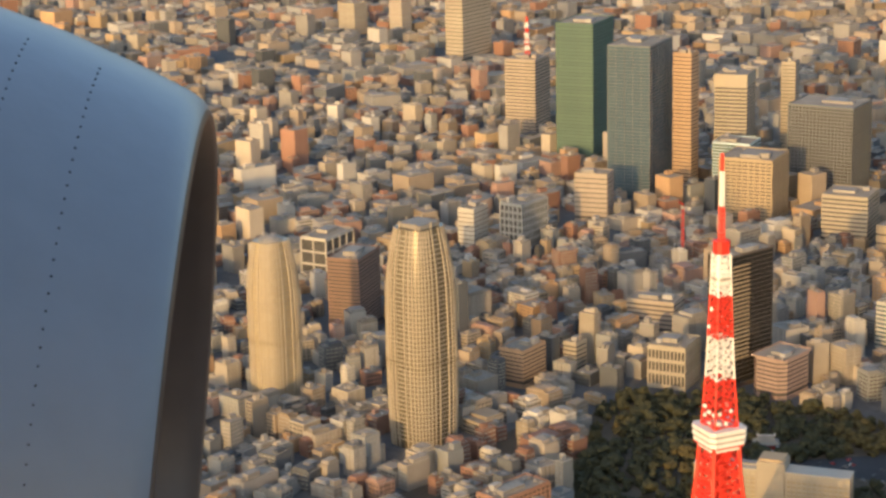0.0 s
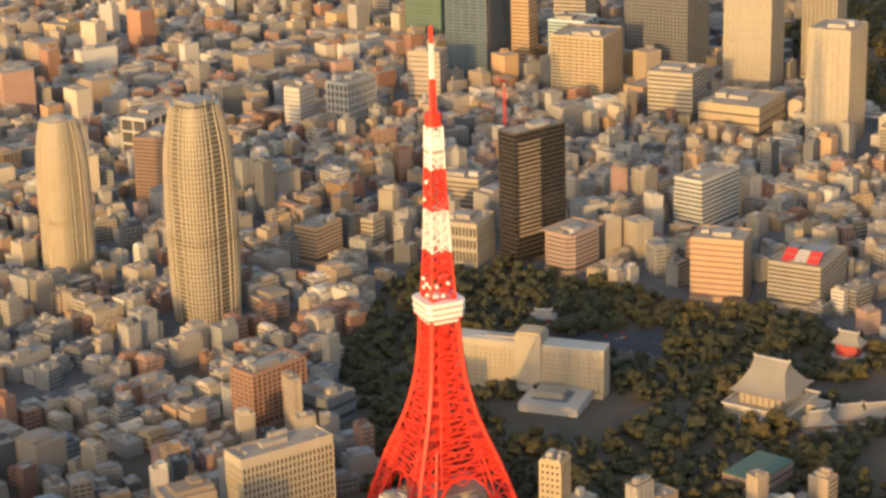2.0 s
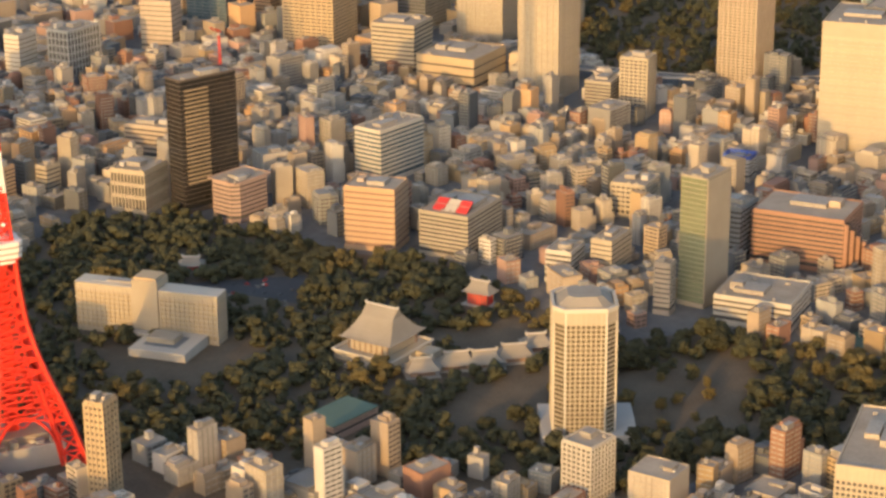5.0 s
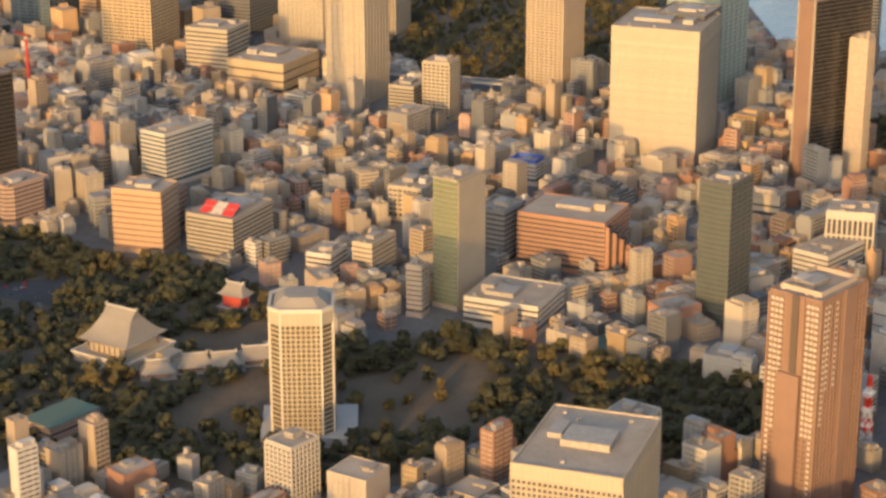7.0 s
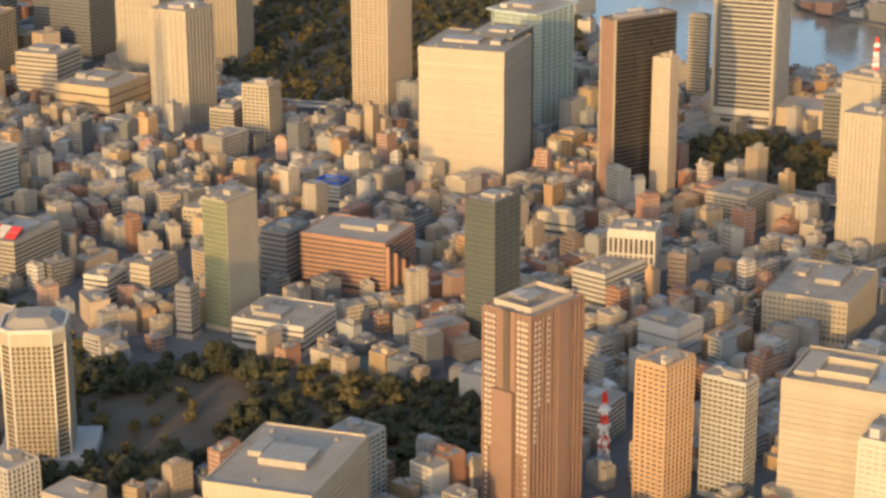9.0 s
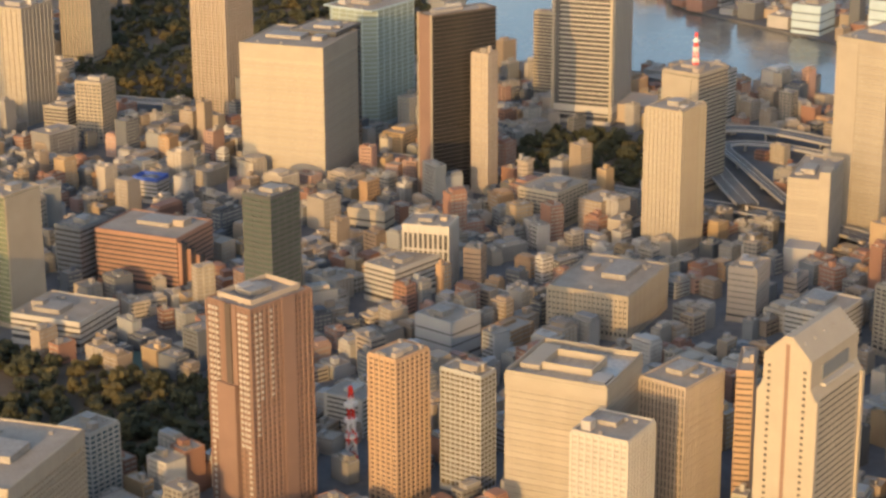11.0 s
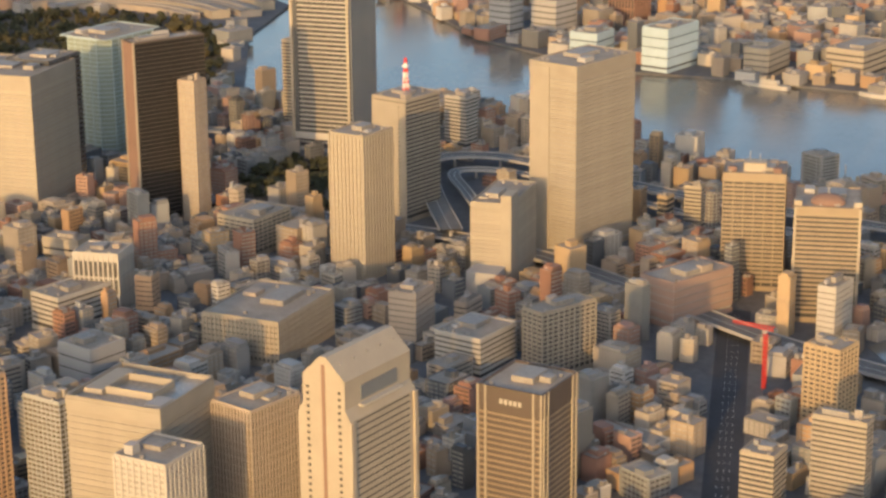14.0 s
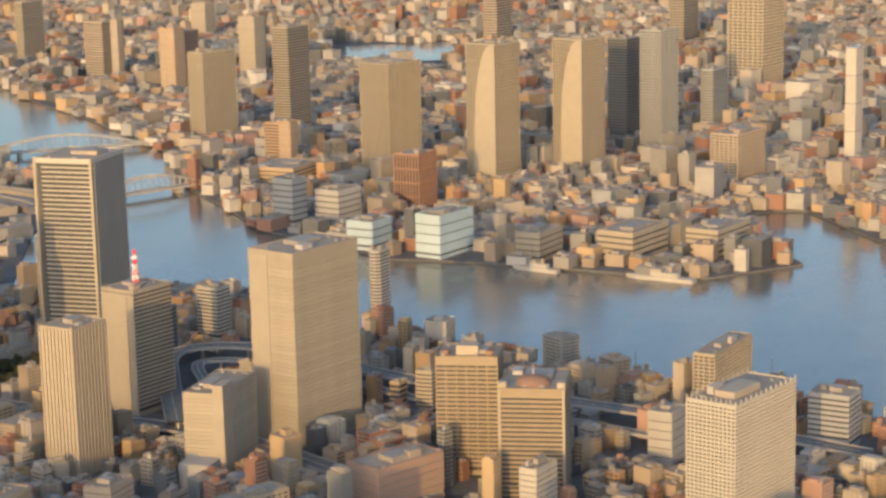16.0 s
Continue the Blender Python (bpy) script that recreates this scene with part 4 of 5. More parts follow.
part("stair", prism([(-9, -42), (9, -42), (9, -29), (-9, -29)], 0, 5), MAT["concrete"], e)
for x, y, w in ((268, -205, 26), (283, -222, 26), (306, -236, 26), (335, -240, 20), (240, -190, 22)):
    temple_hall("low temple hall with grey roof and pale walls", x, y, -48, w, 15, 4.5, 8, 1.0, "rose")
temple_hall("vermilion temple gate with heavy tiled roof", 401, -149, -89, 22, 13, 11, 9, 1.0, "red", "temple gates", "temple_gate")
temple_hall("small red shrine hall with tiled roof", 345, 120, -60, 18, 12, 5, 6, 1.0, "red", "temple gates", "temple_gate")
e = tower("salmon-red low building with a green roof", 120, -195, 30, 48, 11, -98, wall="rose", floor=4, band=0.7, name="low_building", roof=False)
part("roof", block(31, 49, 1.2, z=11, bevel=0.3), MAT["green_net"], e, "green copper roof")


# ---- masts, cranes and bridges ----
def mast(label, x, y, z, h, r, bands, yaw=0.0):
    """A lattice mast painted in bands."""
    e = thing("radio_mast", x, y, yaw, label, "mast", "red and white masts", z=z)
    for k in range(bands):
        z0, z1 = h * k / bands, h * (k + 1) / bands
        r0, r1 = r * (1 - 0.75 * z0 / h), r * (1 - 0.75 * z1 / h)
        bm = bmesh.new()
        for q in range(4):
            a, b = radians(90 * q), radians(90 * q + 90)
            beam(bm, (r0 * math.cos(a), r0 * math.sin(a), z0), (r1 * math.cos(a), r1 * math.sin(a), z1), 0.8)
            beam(bm, (r0 * math.cos(a), r0 * math.sin(a), z0), (r1 * math.cos(b), r1 * math.sin(b), z1), 0.5)
            beam(bm, (r0 * math.cos(b), r0 * math.sin(b), z0), (r1 * math.cos(a), r1 * math.sin(a), z1), 0.5)
            beam(bm, (r1 * math.cos(a), r1 * math.sin(a), z1), (r1 * math.cos(b), r1 * math.sin(b), z1), 0.5)
        part("band", bm, MAT["tower_white" if k % 2 else "tower_red"], e)
    for k in range(3):
        part("drum", block(r * 1.5, r * 1.5, h * 0.05, z=h * (0.35 + 0.2 * k), bevel=0.3), MAT["tower_white"], e)
    return e


mast("red and white lattice mast on an office roof", 1146, -657, 126.3, 36, 3.6, 7)
mast("red and white mast on a far tan tower", 1412, 1035, 120.3, 62, 4.5, 7)
mast("red and white lattice mast among low houses", 384, -714, 0, 60, 5.0, 7)
stands(384, -714, 12, 12, 0)


def crane(label, x, y, h, yaw):
    e = thing("tower_crane", x, y, yaw, label, "crane", "cranes")
    stands(x, y, 8, 8, 0)
    bm = bmesh.new()
    for sx in (-1, 1):
        for sy in (-1, 1):
            beam(bm, (sx, sy, 0), (sx, sy, h), 0.7)
    for k in range(int(h / 4)):
        s = 1 if k % 2 else -1
        for f in (-1, 1):
            beam(bm, (-s, f, k * 4), (s, f, k * 4 + 4), 0.4), beam(bm, (f, -s, k * 4), (f, s, k * 4 + 4), 0.4)
    part("mast", bm, MAT["red"], e)
    jib = bmesh.new()
    for f in (-0.9, 0.9):
        beam(jib, (-9, f, h), (34, f * 0.4, h + 16), 0.6)
    beam(jib, (-9, 0, h + 3), (34, 0, h + 17.5), 0.6)
    for k in range(12):
        beam(jib, (-8 + k * 3.4, 0.8, h + k * 1.25), (-6 + k * 3.4, 0, h + 3.6 + k * 1.2), 0.4)
    part("jib", jib, MAT["tower_red"], e, "red luffing jib")
    part("cab", block(3, 3, 3, 1, 0, h, bevel=0.3), MAT["white"], e)
    part("ballast", block(4, 3, 3, -9, 0, h - 1), MAT["slate"], e)


crane("red tower crane standing over a building site", 835, -1150, 46, 150)
crane("red and white tower crane beyond the park", 850, 470, 70, 200)


def arch_bridge(label, ax, ay, bx, by, rise, colour):
    length, yaw = math.hypot(bx - ax, by - ay), math.degrees(math.atan2(by - ay, bx - ax))
    e = thing("arch_bridge", (ax + bx) / 2, (ay + by) / 2, yaw, label, "bridge", "river bridges")
    part("deck", block(length, 22, 1.8, z=5), MAT["concrete"], e)
    for s in (-1, 1):
        bm = bmesh.new()
        pts = [Vector((-length / 2 + length * k / 20, s * 9, 6 + rise * math.sin(math.pi * k / 20))) for k in range(21)]
        part("arch", swept(bm, pts, 2.4), MAT[colour], e)
        for p in pts[2:-2]:
            part("hanger", block(0.7, 0.7, p.z - 6, p.x, p.y, 6), MAT[colour], e)
        part("parapet", block(length, 0.5, 1.3, 0, s * 10.8, 6.8), MAT[colour], e)
    for u in (-0.25, 0.25):
        part("pier", block(6, 24, 14, length * u, 0, -9), MAT["concrete"], e)


arch_bridge("white steel arch bridge over the river", 2080, 60, 2290, -30, 24, "white")
arch_bridge("pale steel arch bridge farther up the river", 2400, 520, 2620, 300, 26, "grey")


def ship(label, x, y, yaw, length):
    e = thing("ship", x, y, yaw, label, "ship", "ships at the quay", z=-3)
    b = length * 0.07
    part("hull", prism([(-length / 2, -b), (length * 0.3, -b), (length / 2, 0), (length * 0.3, b), (-length / 2, b)], -1, 5), MAT["white"], e)
    part("deckhouse", block(length * 0.4, b * 1.5, 6, -length * 0.08, 0, 5, bevel=0.3), MAT["white"], e)
    part("bridge_deck", block(length * 0.16, b * 1.5, 4, length * 0.04, 0, 11, bevel=0.3), MAT["cream"], e)
    part("funnel", block(4, 3, 6, -length * 0.16, 0, 11, bevel=0.4), MAT["ochre"], e)
    part("mast", block(0.8, 0.8, 16, length * 0.08, 0, 13), MAT["plant"], e)


ship("white survey ship lying at the quay", 1882, -780, 80, 70)
ship("white and cream ship lying at the quay", 1884, -950, 84, 95)
for x, y, length in ((1440, -1030, 55), (1432, -1085, 48), (1446, -1170, 60), (1452, -1225, 40)):
    ship("white excursion boat moored along the near quay", x, y, 98, length)
ship("red and white ship at the far pier", 2290, -1105, 40, 60)


def elevated_road(label, points, width, z):
    """A motorway on columns: deck, parapets, lane lines."""
    e = thing("elevated_road", 0, 0, 0, label, "road", "elevated roads", z=-hill(0, 0))
    fine = []
    for k in range(len(points) - 1):
        p0, p1, p2, p3 = (Vector(points[min(max(i, 0), len(points) - 1)]) for i in (k - 1, k, k + 1, k + 2))
        for j in range(8):
            t = j / 8
            fine.append(0.5 * (2 * p1 + (p2 - p0) * t + (2 * p0 - 5 * p1 + 4 * p2 - p3) * t * t + (3 * p1 - p0 - 3 * p2 + p3) * t**3))
    sides = [Vector((-(q - p).y, (q - p).x)).normalized() for p, q in zip(fine, fine[1:])]
    fine = fine[:-1]

    def strip(off, half_w, z0, z1):
        bm = bmesh.new()
        rows = [[bm.verts.new((*(p + n * (off + u * half_w)), h)) for u, h in ((-1, z0), (1, z0), (1, z1), (-1, z1))] for p, n in zip(fine, sides)]
        for a, b in zip(rows, rows[1:]):
            for i in range(4):
                bm.faces.new((a[i], a[(i + 1) % 4], b[(i + 1) % 4], b[i]))
        bmesh.ops.recalc_face_normals(bm, faces=bm.faces)
        return bm

    part("deck", strip(0, width / 2, z - 1.5, z), MAT["deck"], e)
    for s in (-1, 1):
        part("parapet", strip(s * width / 2, 0.4, z - 1.6, z + 1.2), MAT["concrete"], e)
        part("lane_line", strip(s * width * 0.02, 0.12, z, z + 0.03), MAT["road_line"], e)
    leg = mesh_of("column", block(2.4, 2.4, z - 1.5), MAT["concrete"])
    for i, (p, n) in enumerate(zip(fine, sides)):
        stands(p.x, p.y, width + 6, width + 6, 0, 0)
        if i % 5 == 0:
            part("column", leg, None, e, at=(p.x, p.y, 0))


elevated_road("grey elevated motorway curving between the towers", [(1075, -745), (1200, -655), (1300, -598), (1350, -650), (1330, -760), (1290, -900), (1275, -1050), (1255, -1200), (1200, -1420)], 22, 14)
elevated_road("second carriageway of the elevated motorway", [(1110, -775), (1215, -690), (1285, -640), (1310, -690), (1285, -800), (1240, -930), (1225, -1080), (1190, -1250)], 12, 10)
elevated_road("elevated motorway beside the dark garden", [(1120, 230), (1130, 110), (1150, 0), (1200, -110), (1290, -230), (1330, -330)], 20, 12)
elevated_road("railway viaduct through the harbour district", [(1080, -320), (1085, -500), (1078, -640), (1070, -800), (1010, -960), (930, -1120), (880, -1280), (820, -1500)], 24, 7)


def market_hall(label, cx, cy, r, width, a0, a1, h, wall):
    """A long hall bent along an arc, with a low ridged roof and roof lights."""
    e = thing("market_hall", cx, cy, 0, label, "market", "curved market halls")
    arc = [radians(a0 + (a1 - a0) * k / 30) for k in range(31)]
    for name, w0, z0, z1, mat in (("wall", width, 0, h, wall), ("roof", width + 3, h, h + 1.2, "roof"), ("roof_light", width * 0.22, h + 1.2, h + 3.4, "beige")):
        bm = bmesh.new()
        rows = [[bm.verts.new(((r + u * w0 / 2) * math.cos(a), (r + u * w0 / 2) * math.sin(a), z)) for u, z in ((-1, z0), (1, z0), (1, z1), (-1, z1))] for a in arc]
        for p, q in zip(rows, rows[1:]):
            for i in range(4):
                bm.faces.new((p[i], p[(i + 1) % 4], q[(i + 1) % 4], q[i]))
        bm.faces.new(rows[0][::-1]), bm.faces.new(rows[-1])
        bmesh.ops.recalc_face_normals(bm, faces=bm.faces)
        part(name, bm, MAT[mat], e)


for r, width, a0, a1, h, wall in ((232, 26, -30, 50, 9, "tan"), (272, 30, -34, 52, 12, "cream"), (318, 34, -36, 48, 10, "tan"), (362, 24, -30, 40, 14, "cream")):
    market_hall("long curved market hall with a grey-tan roof", 1740, 275, r, width, a0, a1, h, wall)
stands(2030, 270, 200, 520, 0, 0)
avenue = new("road", mesh_of("road", prism([(440, -1272), (1010, -1076), (1001, -1050), (431, -1246)], 0.02, 0.12), MAT["asphalt"]))
tagged(avenue, "broad dark asphalt avenue between house rows", "road", kind="structure")
line_piece = mesh_of("lane_line", block(5, 0.3, 0.02), MAT["road_line"])
for k in range(40):
    for off in (-4.2, 0, 4.2):
        part("lane_line", line_piece, None, avenue, at=(442 + 14 * k - 0.326 * off, -1257 + 4.81 * k + 0.945 * off, 0.12), turn=19)
stands(720, -1161, 620, 28, 19, 2)
court = new("sports_court", mesh_of("sports_court", prism([(438, -452), (470, -482), (505, -455), (474, -428)], 0.2, 0.7), MAT["green_net"]))
tagged(court, "green sports court beside the park", "court", kind="structure")
for n, poly in enumerate(([(310, 105), (383, 21), (317, -18), (258, 58)],)):
    tagged(new("road", mesh_of("road", prism(poly, 0.1, 0.9), MAT["asphalt"])), "dark asphalt car park beside the hotel", "car park", kind="structure")
pond = new("water", mesh_of("water", prism([(964, -1195), (1042, -1225), (1022, -1262), (943, -1285), (887, -1258)], -0.5, 0.3), MAT["water"]))
tagged(pond, "narrow dock with still blue water", "water", kind="structure")
stands(960, -1240, 130, 60, -30, 0)
lake = new("water", mesh_of("water", prism([(4196, 805), (4407, 511), (4049, 329), (3868, 563)], -0.5, 0.6), MAT["water"]))
tagged(lake, "far canal basin with pale water", "water", kind="structure")
stands(4130, 550, 420, 420, 0, 0)

# ---- the small houses between the towers ----
WALLS = ("cream", "cream", "white", "beige", "beige", "tan", "tan", "ochre", "concrete", "concrete", "grey", "orange_wall", "rose", "brick", "slate", "white", "slate", "tan", "concrete", "grey", "brick")


def under_flight(x, y):
    """The part of the town that lies under and beside the flight."""
    return -1750 < y < 820 + 1.1 * x and y > -1650 + max(0.0, x - 2200) * 0.2


def low_house(rng, w, d, h, wall, plain):
    """Wall, window rows, parapet and roof boxes of a small house, as boxes (w, d, h, x, y, z, material, role)."""
    made = [(w, d, h, 0, 0, 0, wall, "wall")]
    n = max(1, int(h / 3.5))
    style = rng.choice((0, 0, 1, 1, 2, 2, 3))
    glass = rng.choice(("glass", "blind_glass", "blind_glass"))
    for i in range(n if style < 3 and not (plain and style < 2) else 0):
        z = 1.2 + i * h / n
        if style != 1:
            made.append((w * 0.86, d + 0.25, 1.3, 0, 0, z, glass, "window_band"))
        if style != 2:
            made.append((w + 0.25, d * 0.8, 1.3, 0, 0, z, glass, "window_band"))
    made.append((w - 0.9, d - 0.9, 0.25, 0, 0, h, "roof", "roof"))
    made.append((w * rng.uniform(0.2, 0.5), d * rng.uniform(0.2, 0.45), rng.uniform(2, 5.5), w * rng.uniform(-0.22, 0.22), d * rng.uniform(-0.25, 0.25), h + 0.2, rng.choice((wall, "plant")), "roof_box"))
    if plain:
        return made
    for sx in (-1, 1):
        made.append((0.4, d, 1.0, sx * (w / 2 - 0.2), 0, h, wall, "wall"))
        made.append((w - 0.8, 0.4, 1.0, 0, sx * (d / 2 - 0.2), h, wall, "wall"))
    for _ in range(rng.randint(0, 3)):
        made.append((rng.uniform(1, 2.6), 1.4, 1.5, w * rng.uniform(-0.38, 0.38), d * rng.uniform(-0.38, 0.38), h + 0.2, rng.choice(("plant", "white")), "roof_box"))
    if rng.random() < 0.45:
        k = rng.uniform(0.5, 0.8)
        made.append((w * k, d * rng.uniform(0.5, 0.9), 3.4, w * (1 - k) * rng.choice((-0.45, 0.45)), 0, h, wall, "annex"))
    if rng.random() < 0.3:
        made.append((w * 0.6, d * 0.5, h * rng.uniform(0.4, 0.7), w * 0.55, d * rng.uniform(-0.2, 0.2), 0, wall, "annex"))
    c, q = max(2, int(w / 4.2)), max(2, int(d / 4.2))
    for i in range(1, c if style in (0, 2) else 1):
        for s in (-1, 1):
            made.append((0.9, 0.4, h, -w / 2 + w * i / c, s * d / 2, 0, wall, "wall"))
    if style < 2:
        for i in range(1, q):
            for s in (-1, 1):
                made.append((0.4, 0.9, h, s * w / 2, -d / 2 + d * i / q, 0, wall, "wall"))
    return made


CORNERS = np.array([(x, y, z) for x in (-0.5, 0.5) for y in (-0.5, 0.5) for z in (0, 1)])
QUADS = np.array([(0, 1, 3, 2), (4, 6, 7, 5), (0, 4, 5, 1), (2, 3, 7, 6), (1, 5, 7, 3)])


class Heap:
    """Many boxes in one mesh, with a material each."""

    def __init__(self, names):
        self.names, self.verts, self.faces, self.mats, self.count = names, [], [], [], 0

    def add(self, boxes, x, y, yaw):
        c, s, ground = math.cos(yaw), math.sin(yaw), hill(x, y) - 0.5 * (hill(x, y) > 0)
        for w, d, h, bx, by, bz, mat, role in boxes:
            v = CORNERS * (w, d, h) + (bx, by, bz)
            self.verts.append(np.stack([x + v[:, 0] * c - v[:, 1] * s, y + v[:, 0] * s + v[:, 1] * c, v[:, 2] + ground], 1) * SIZE)
            self.faces.append(QUADS + self.count)
            self.mats += [self.names.index(mat)] * 5
            self.count += 8

    def mesh(self, name):
        data = bpy.data.meshes.new(name)
        data.from_pydata(np.concatenate(self.verts).tolist(), [], np.concatenate(self.faces).tolist())
        for m in self.names:
            data.materials.append(TOWN.get(m, MAT[m]))
        data.polygons.foreach_set("material_index", self.mats)
        data.update()
        return data

    def link(self, name, label, category):
        return tagged(new(name, self.mesh(name)), label, category, kind="stuff")


def house_thing(boxes, x, y, yaw, wall):
    """A small house of its own, with wall, window bands, roof and roof boxes."""
    words = {"cream": "cream", "white": "white-painted", "beige": "beige", "tan": "tan", "grey": "grey", "concrete": "bare concrete", "ochre": "ochre", "brick": "red brick", "slate": "dark slate", "rose": "rose-brown", "orange_wall": "orange-brown"}
    e = thing("town_house", x, y, math.degrees(yaw), words[wall] + " low-rise house with a flat roof", "building", "low-rise houses")
    w, d, h = boxes[0][:3]
    part("wall", block(w, d, h), MAT[wall], e)
    part("parapet", ring(outline(w - 0.4, d - 0.4), 0.25, h, h + 1.0), MAT[wall], e)
    top = part("roof", block(w - 0.9, d - 0.9, 0.25, z=h), MAT["roof"], e)
    for b in boxes:
        if b[7] == "annex":
            part("annex", block(*b[:6]), MAT[wall], e)
    floors = {}
    for b in boxes:
        if b[7] in ("window_band", "roof_box"):
            floors.setdefault((b[7], round(b[5], 1), b[3] if b[7] == "roof_box" else 0), []).append(b)
    for (role, z, u), group in floors.items():
        bm = bmesh.new()
        for w, d, h, bx, by, bz, mat, _ in group:
            box(bm, w, d, h, bx, by, bz)
        part(role, bm, MAT[group[0][6]], top if role == "roof_box" else e)


rng = random.Random(4)
names = sorted(set(WALLS)) + ["blind_glass", "glass", "plant", "roof"]
near_heap, far_heap, west_shade_heap = Heap(names), Heap(names), Heap(names)
CELL = 22.0
lean = radians(-14)
singles = 0


def district(i, j):
    """The turn, usual height and looseness of the street block that a plot lies in."""
    own = random.Random((i // 7) * 977 + (j // 9) * 131)
    return own.choice((0.0, 0.0, 0.06, -0.1, 0.22, -0.28)), own.uniform(0.75, 1.3), own.uniform(0.04, 0.2)


for i in range(-76, 310):
    for j in range(-131, 284):
        u, v = i * CELL, j * CELL
        turn, tall, loose = district(i, j)
        if i % 7 == 0:
            u += 0.30 * CELL * math.sin(j * 0.37)
        x, y = u * math.cos(lean) - v * math.sin(lean), u * math.sin(lean) + v * math.cos(lean)
        if x < -1000 or x > 6300 or y > 3600 or not under_flight(x, y) or (i % 7 == 0 and rng.random() < 0.72) or (j % 9 == 0 and rng.random() < 0.8):
            continue
        x, y = x + rng.uniform(-4, 4), y + rng.uniform(-4, 4)
        far = math.hypot(x + 900, y + 1100) > 2500
        remote = math.hypot(x + 900, y + 1100) > 3600
        if (remote and (i % 2 or j % 2)) or (far and not remote and (i + j) % 2) or (not far and rng.random() < loose):
            continue
        if any(inside(x, y, p) for p in PARKS) or not (inside(x, y, MAINLAND) or inside(x, y, ISLANDS)):
            continue
        w, d = rng.uniform(9, 21), rng.uniform(9, 21)
        big = rng.random() < 0.13
        if big:
            w, d = w * rng.uniform(1.3, 2.1), d * rng.uniform(1.2, 1.7)
        if far:
            w, d = w * (1.8 if remote else 1.4), d * (1.8 if remote else 1.4)
        if not free(x, y, max(w, d) * 0.42):
            continue
        h = min(52.0, 5.0 + 11.0 * tall * rng.lognormvariate(0, 0.55)) * (1.2 if big else 1.0)
        # unseen houses added in the west, their heights chosen for the shade they cast
        west = x < -270
        if west:
            h = rng.choice((30, 40, 50, 62, 78)) if x > -480 else 26.0
        wall = rng.choice(WALLS)
        yaw = lean + turn + rng.choice((0, 0, 0, 0.06, -0.08))
        if big and not west:
            stands(x, y, w, d, math.degrees(yaw), -2.0)
        boxes = low_house(rng, w, d, h, wall, far or west)
        if singles < 80 and not west and not far and y < -560 and 420 < x < 900 and rng.random() < 0.75:
            singles += 1
            house_thing(boxes, x, y, yaw, wall)
        else:
            (west_shade_heap if west else far_heap if far else near_heap).add(boxes, x, y, yaw)
near_heap.link("low_house_rows", "crowded pale concrete and tile low-rise houses with flat roofs", "buildings")
far_heap.link("distant_house_rows", "distant crowded low-rise houses beyond the water", "buildings")
west_shade_heap.link("western_house_rows", "unseen mid-rise houses added in the west to cast shade", "buildings")

# cars in the car park and on the streets
cars = Heap(["glass", "plant", "red", "slate", "white"])
for _ in range(230):
    x, y = rng.uniform(245, 385), rng.uniform(-20, 105)
    if _ > 70:
        i, v = rng.choice(range(-14, 190, 7)), rng.uniform(-1500, 900)
        x, y = i * CELL * math.cos(lean) - v * math.sin(lean), i * CELL * math.sin(lean) + v * math.cos(lean)
        if not under_flight(x, y) or x < -100 or x > 1300 or any(inside(x, y, p) for p in PARKS) or not free(x, y, 3):
            continue
    elif not inside(x, y, [(305, 98), (375, 21), (315, -12), (264, 56)]):
        continue
    paint = rng.choice(("white", "plant", "slate", "white", "red"))
    z = 0.9 - hill(x, y) if _ <= 70 else 0.0
    cars.add([(1.8, 4.4, 0.75, 0, 0, z + 0.3, paint, ""), (1.6, 2.3, 0.6, 0, -0.2, z + 1.05, "glass", ""), (1.5, 2.0, 0.1, 0, -0.2, z + 1.65, paint, "")], x, y, lean + rng.choice((0, 1.57)) * (_ <= 70))
cars.link("parked_cars", "small parked cars in white, grey and red", "cars")

# ---- trees ----
def blob(rng, c, r):
    """A small crumpled clump of leaves: vertices and faces."""
    t = (1 + 5**0.5) / 2
    base = [(-1, t, 0), (1, t, 0), (-1, -t, 0), (1, -t, 0), (0, -1, t), (0, 1, t), (0, -1, -t), (0, 1, -t), (t, 0, -1), (t, 0, 1), (-t, 0, -1), (-t, 0, 1)]
    return [(c[0] + x * r * 0.53 * rng.uniform(0.6, 1.35), c[1] + y * r * 0.53 * rng.uniform(0.6, 1.35), c[2] + z * r * 0.45 * rng.uniform(0.6, 1.35)) for x, y, z in base]


ICO = [(0, 11, 5), (0, 5, 1), (0, 1, 7), (0, 7, 10), (0, 10, 11), (1, 5, 9), (5, 11, 4), (11, 10, 2), (10, 7, 6), (7, 1, 8), (3, 9, 4), (3, 4, 2), (3, 2, 6), (3, 6, 8), (3, 8, 9), (4, 9, 5), (2, 4, 11), (6, 2, 10), (8, 6, 7), (9, 8, 1)]


def crown_points(rng, h, r, clumps, size):
    pts = []
    for _ in range(clumps):
        a, u, v = rng.uniform(0, 2 * math.pi), rng.random() ** 0.5, rng.random()
        k = r * (0.55 + 0.45 * math.sin(math.pi * min(1, v * 0.9 + 0.15)))
        pts.append(((k * u * math.cos(a), k * u * math.sin(a), h * (0.32 + 0.68 * v)), size * rng.uniform(0.6, 1.3)))
    return pts


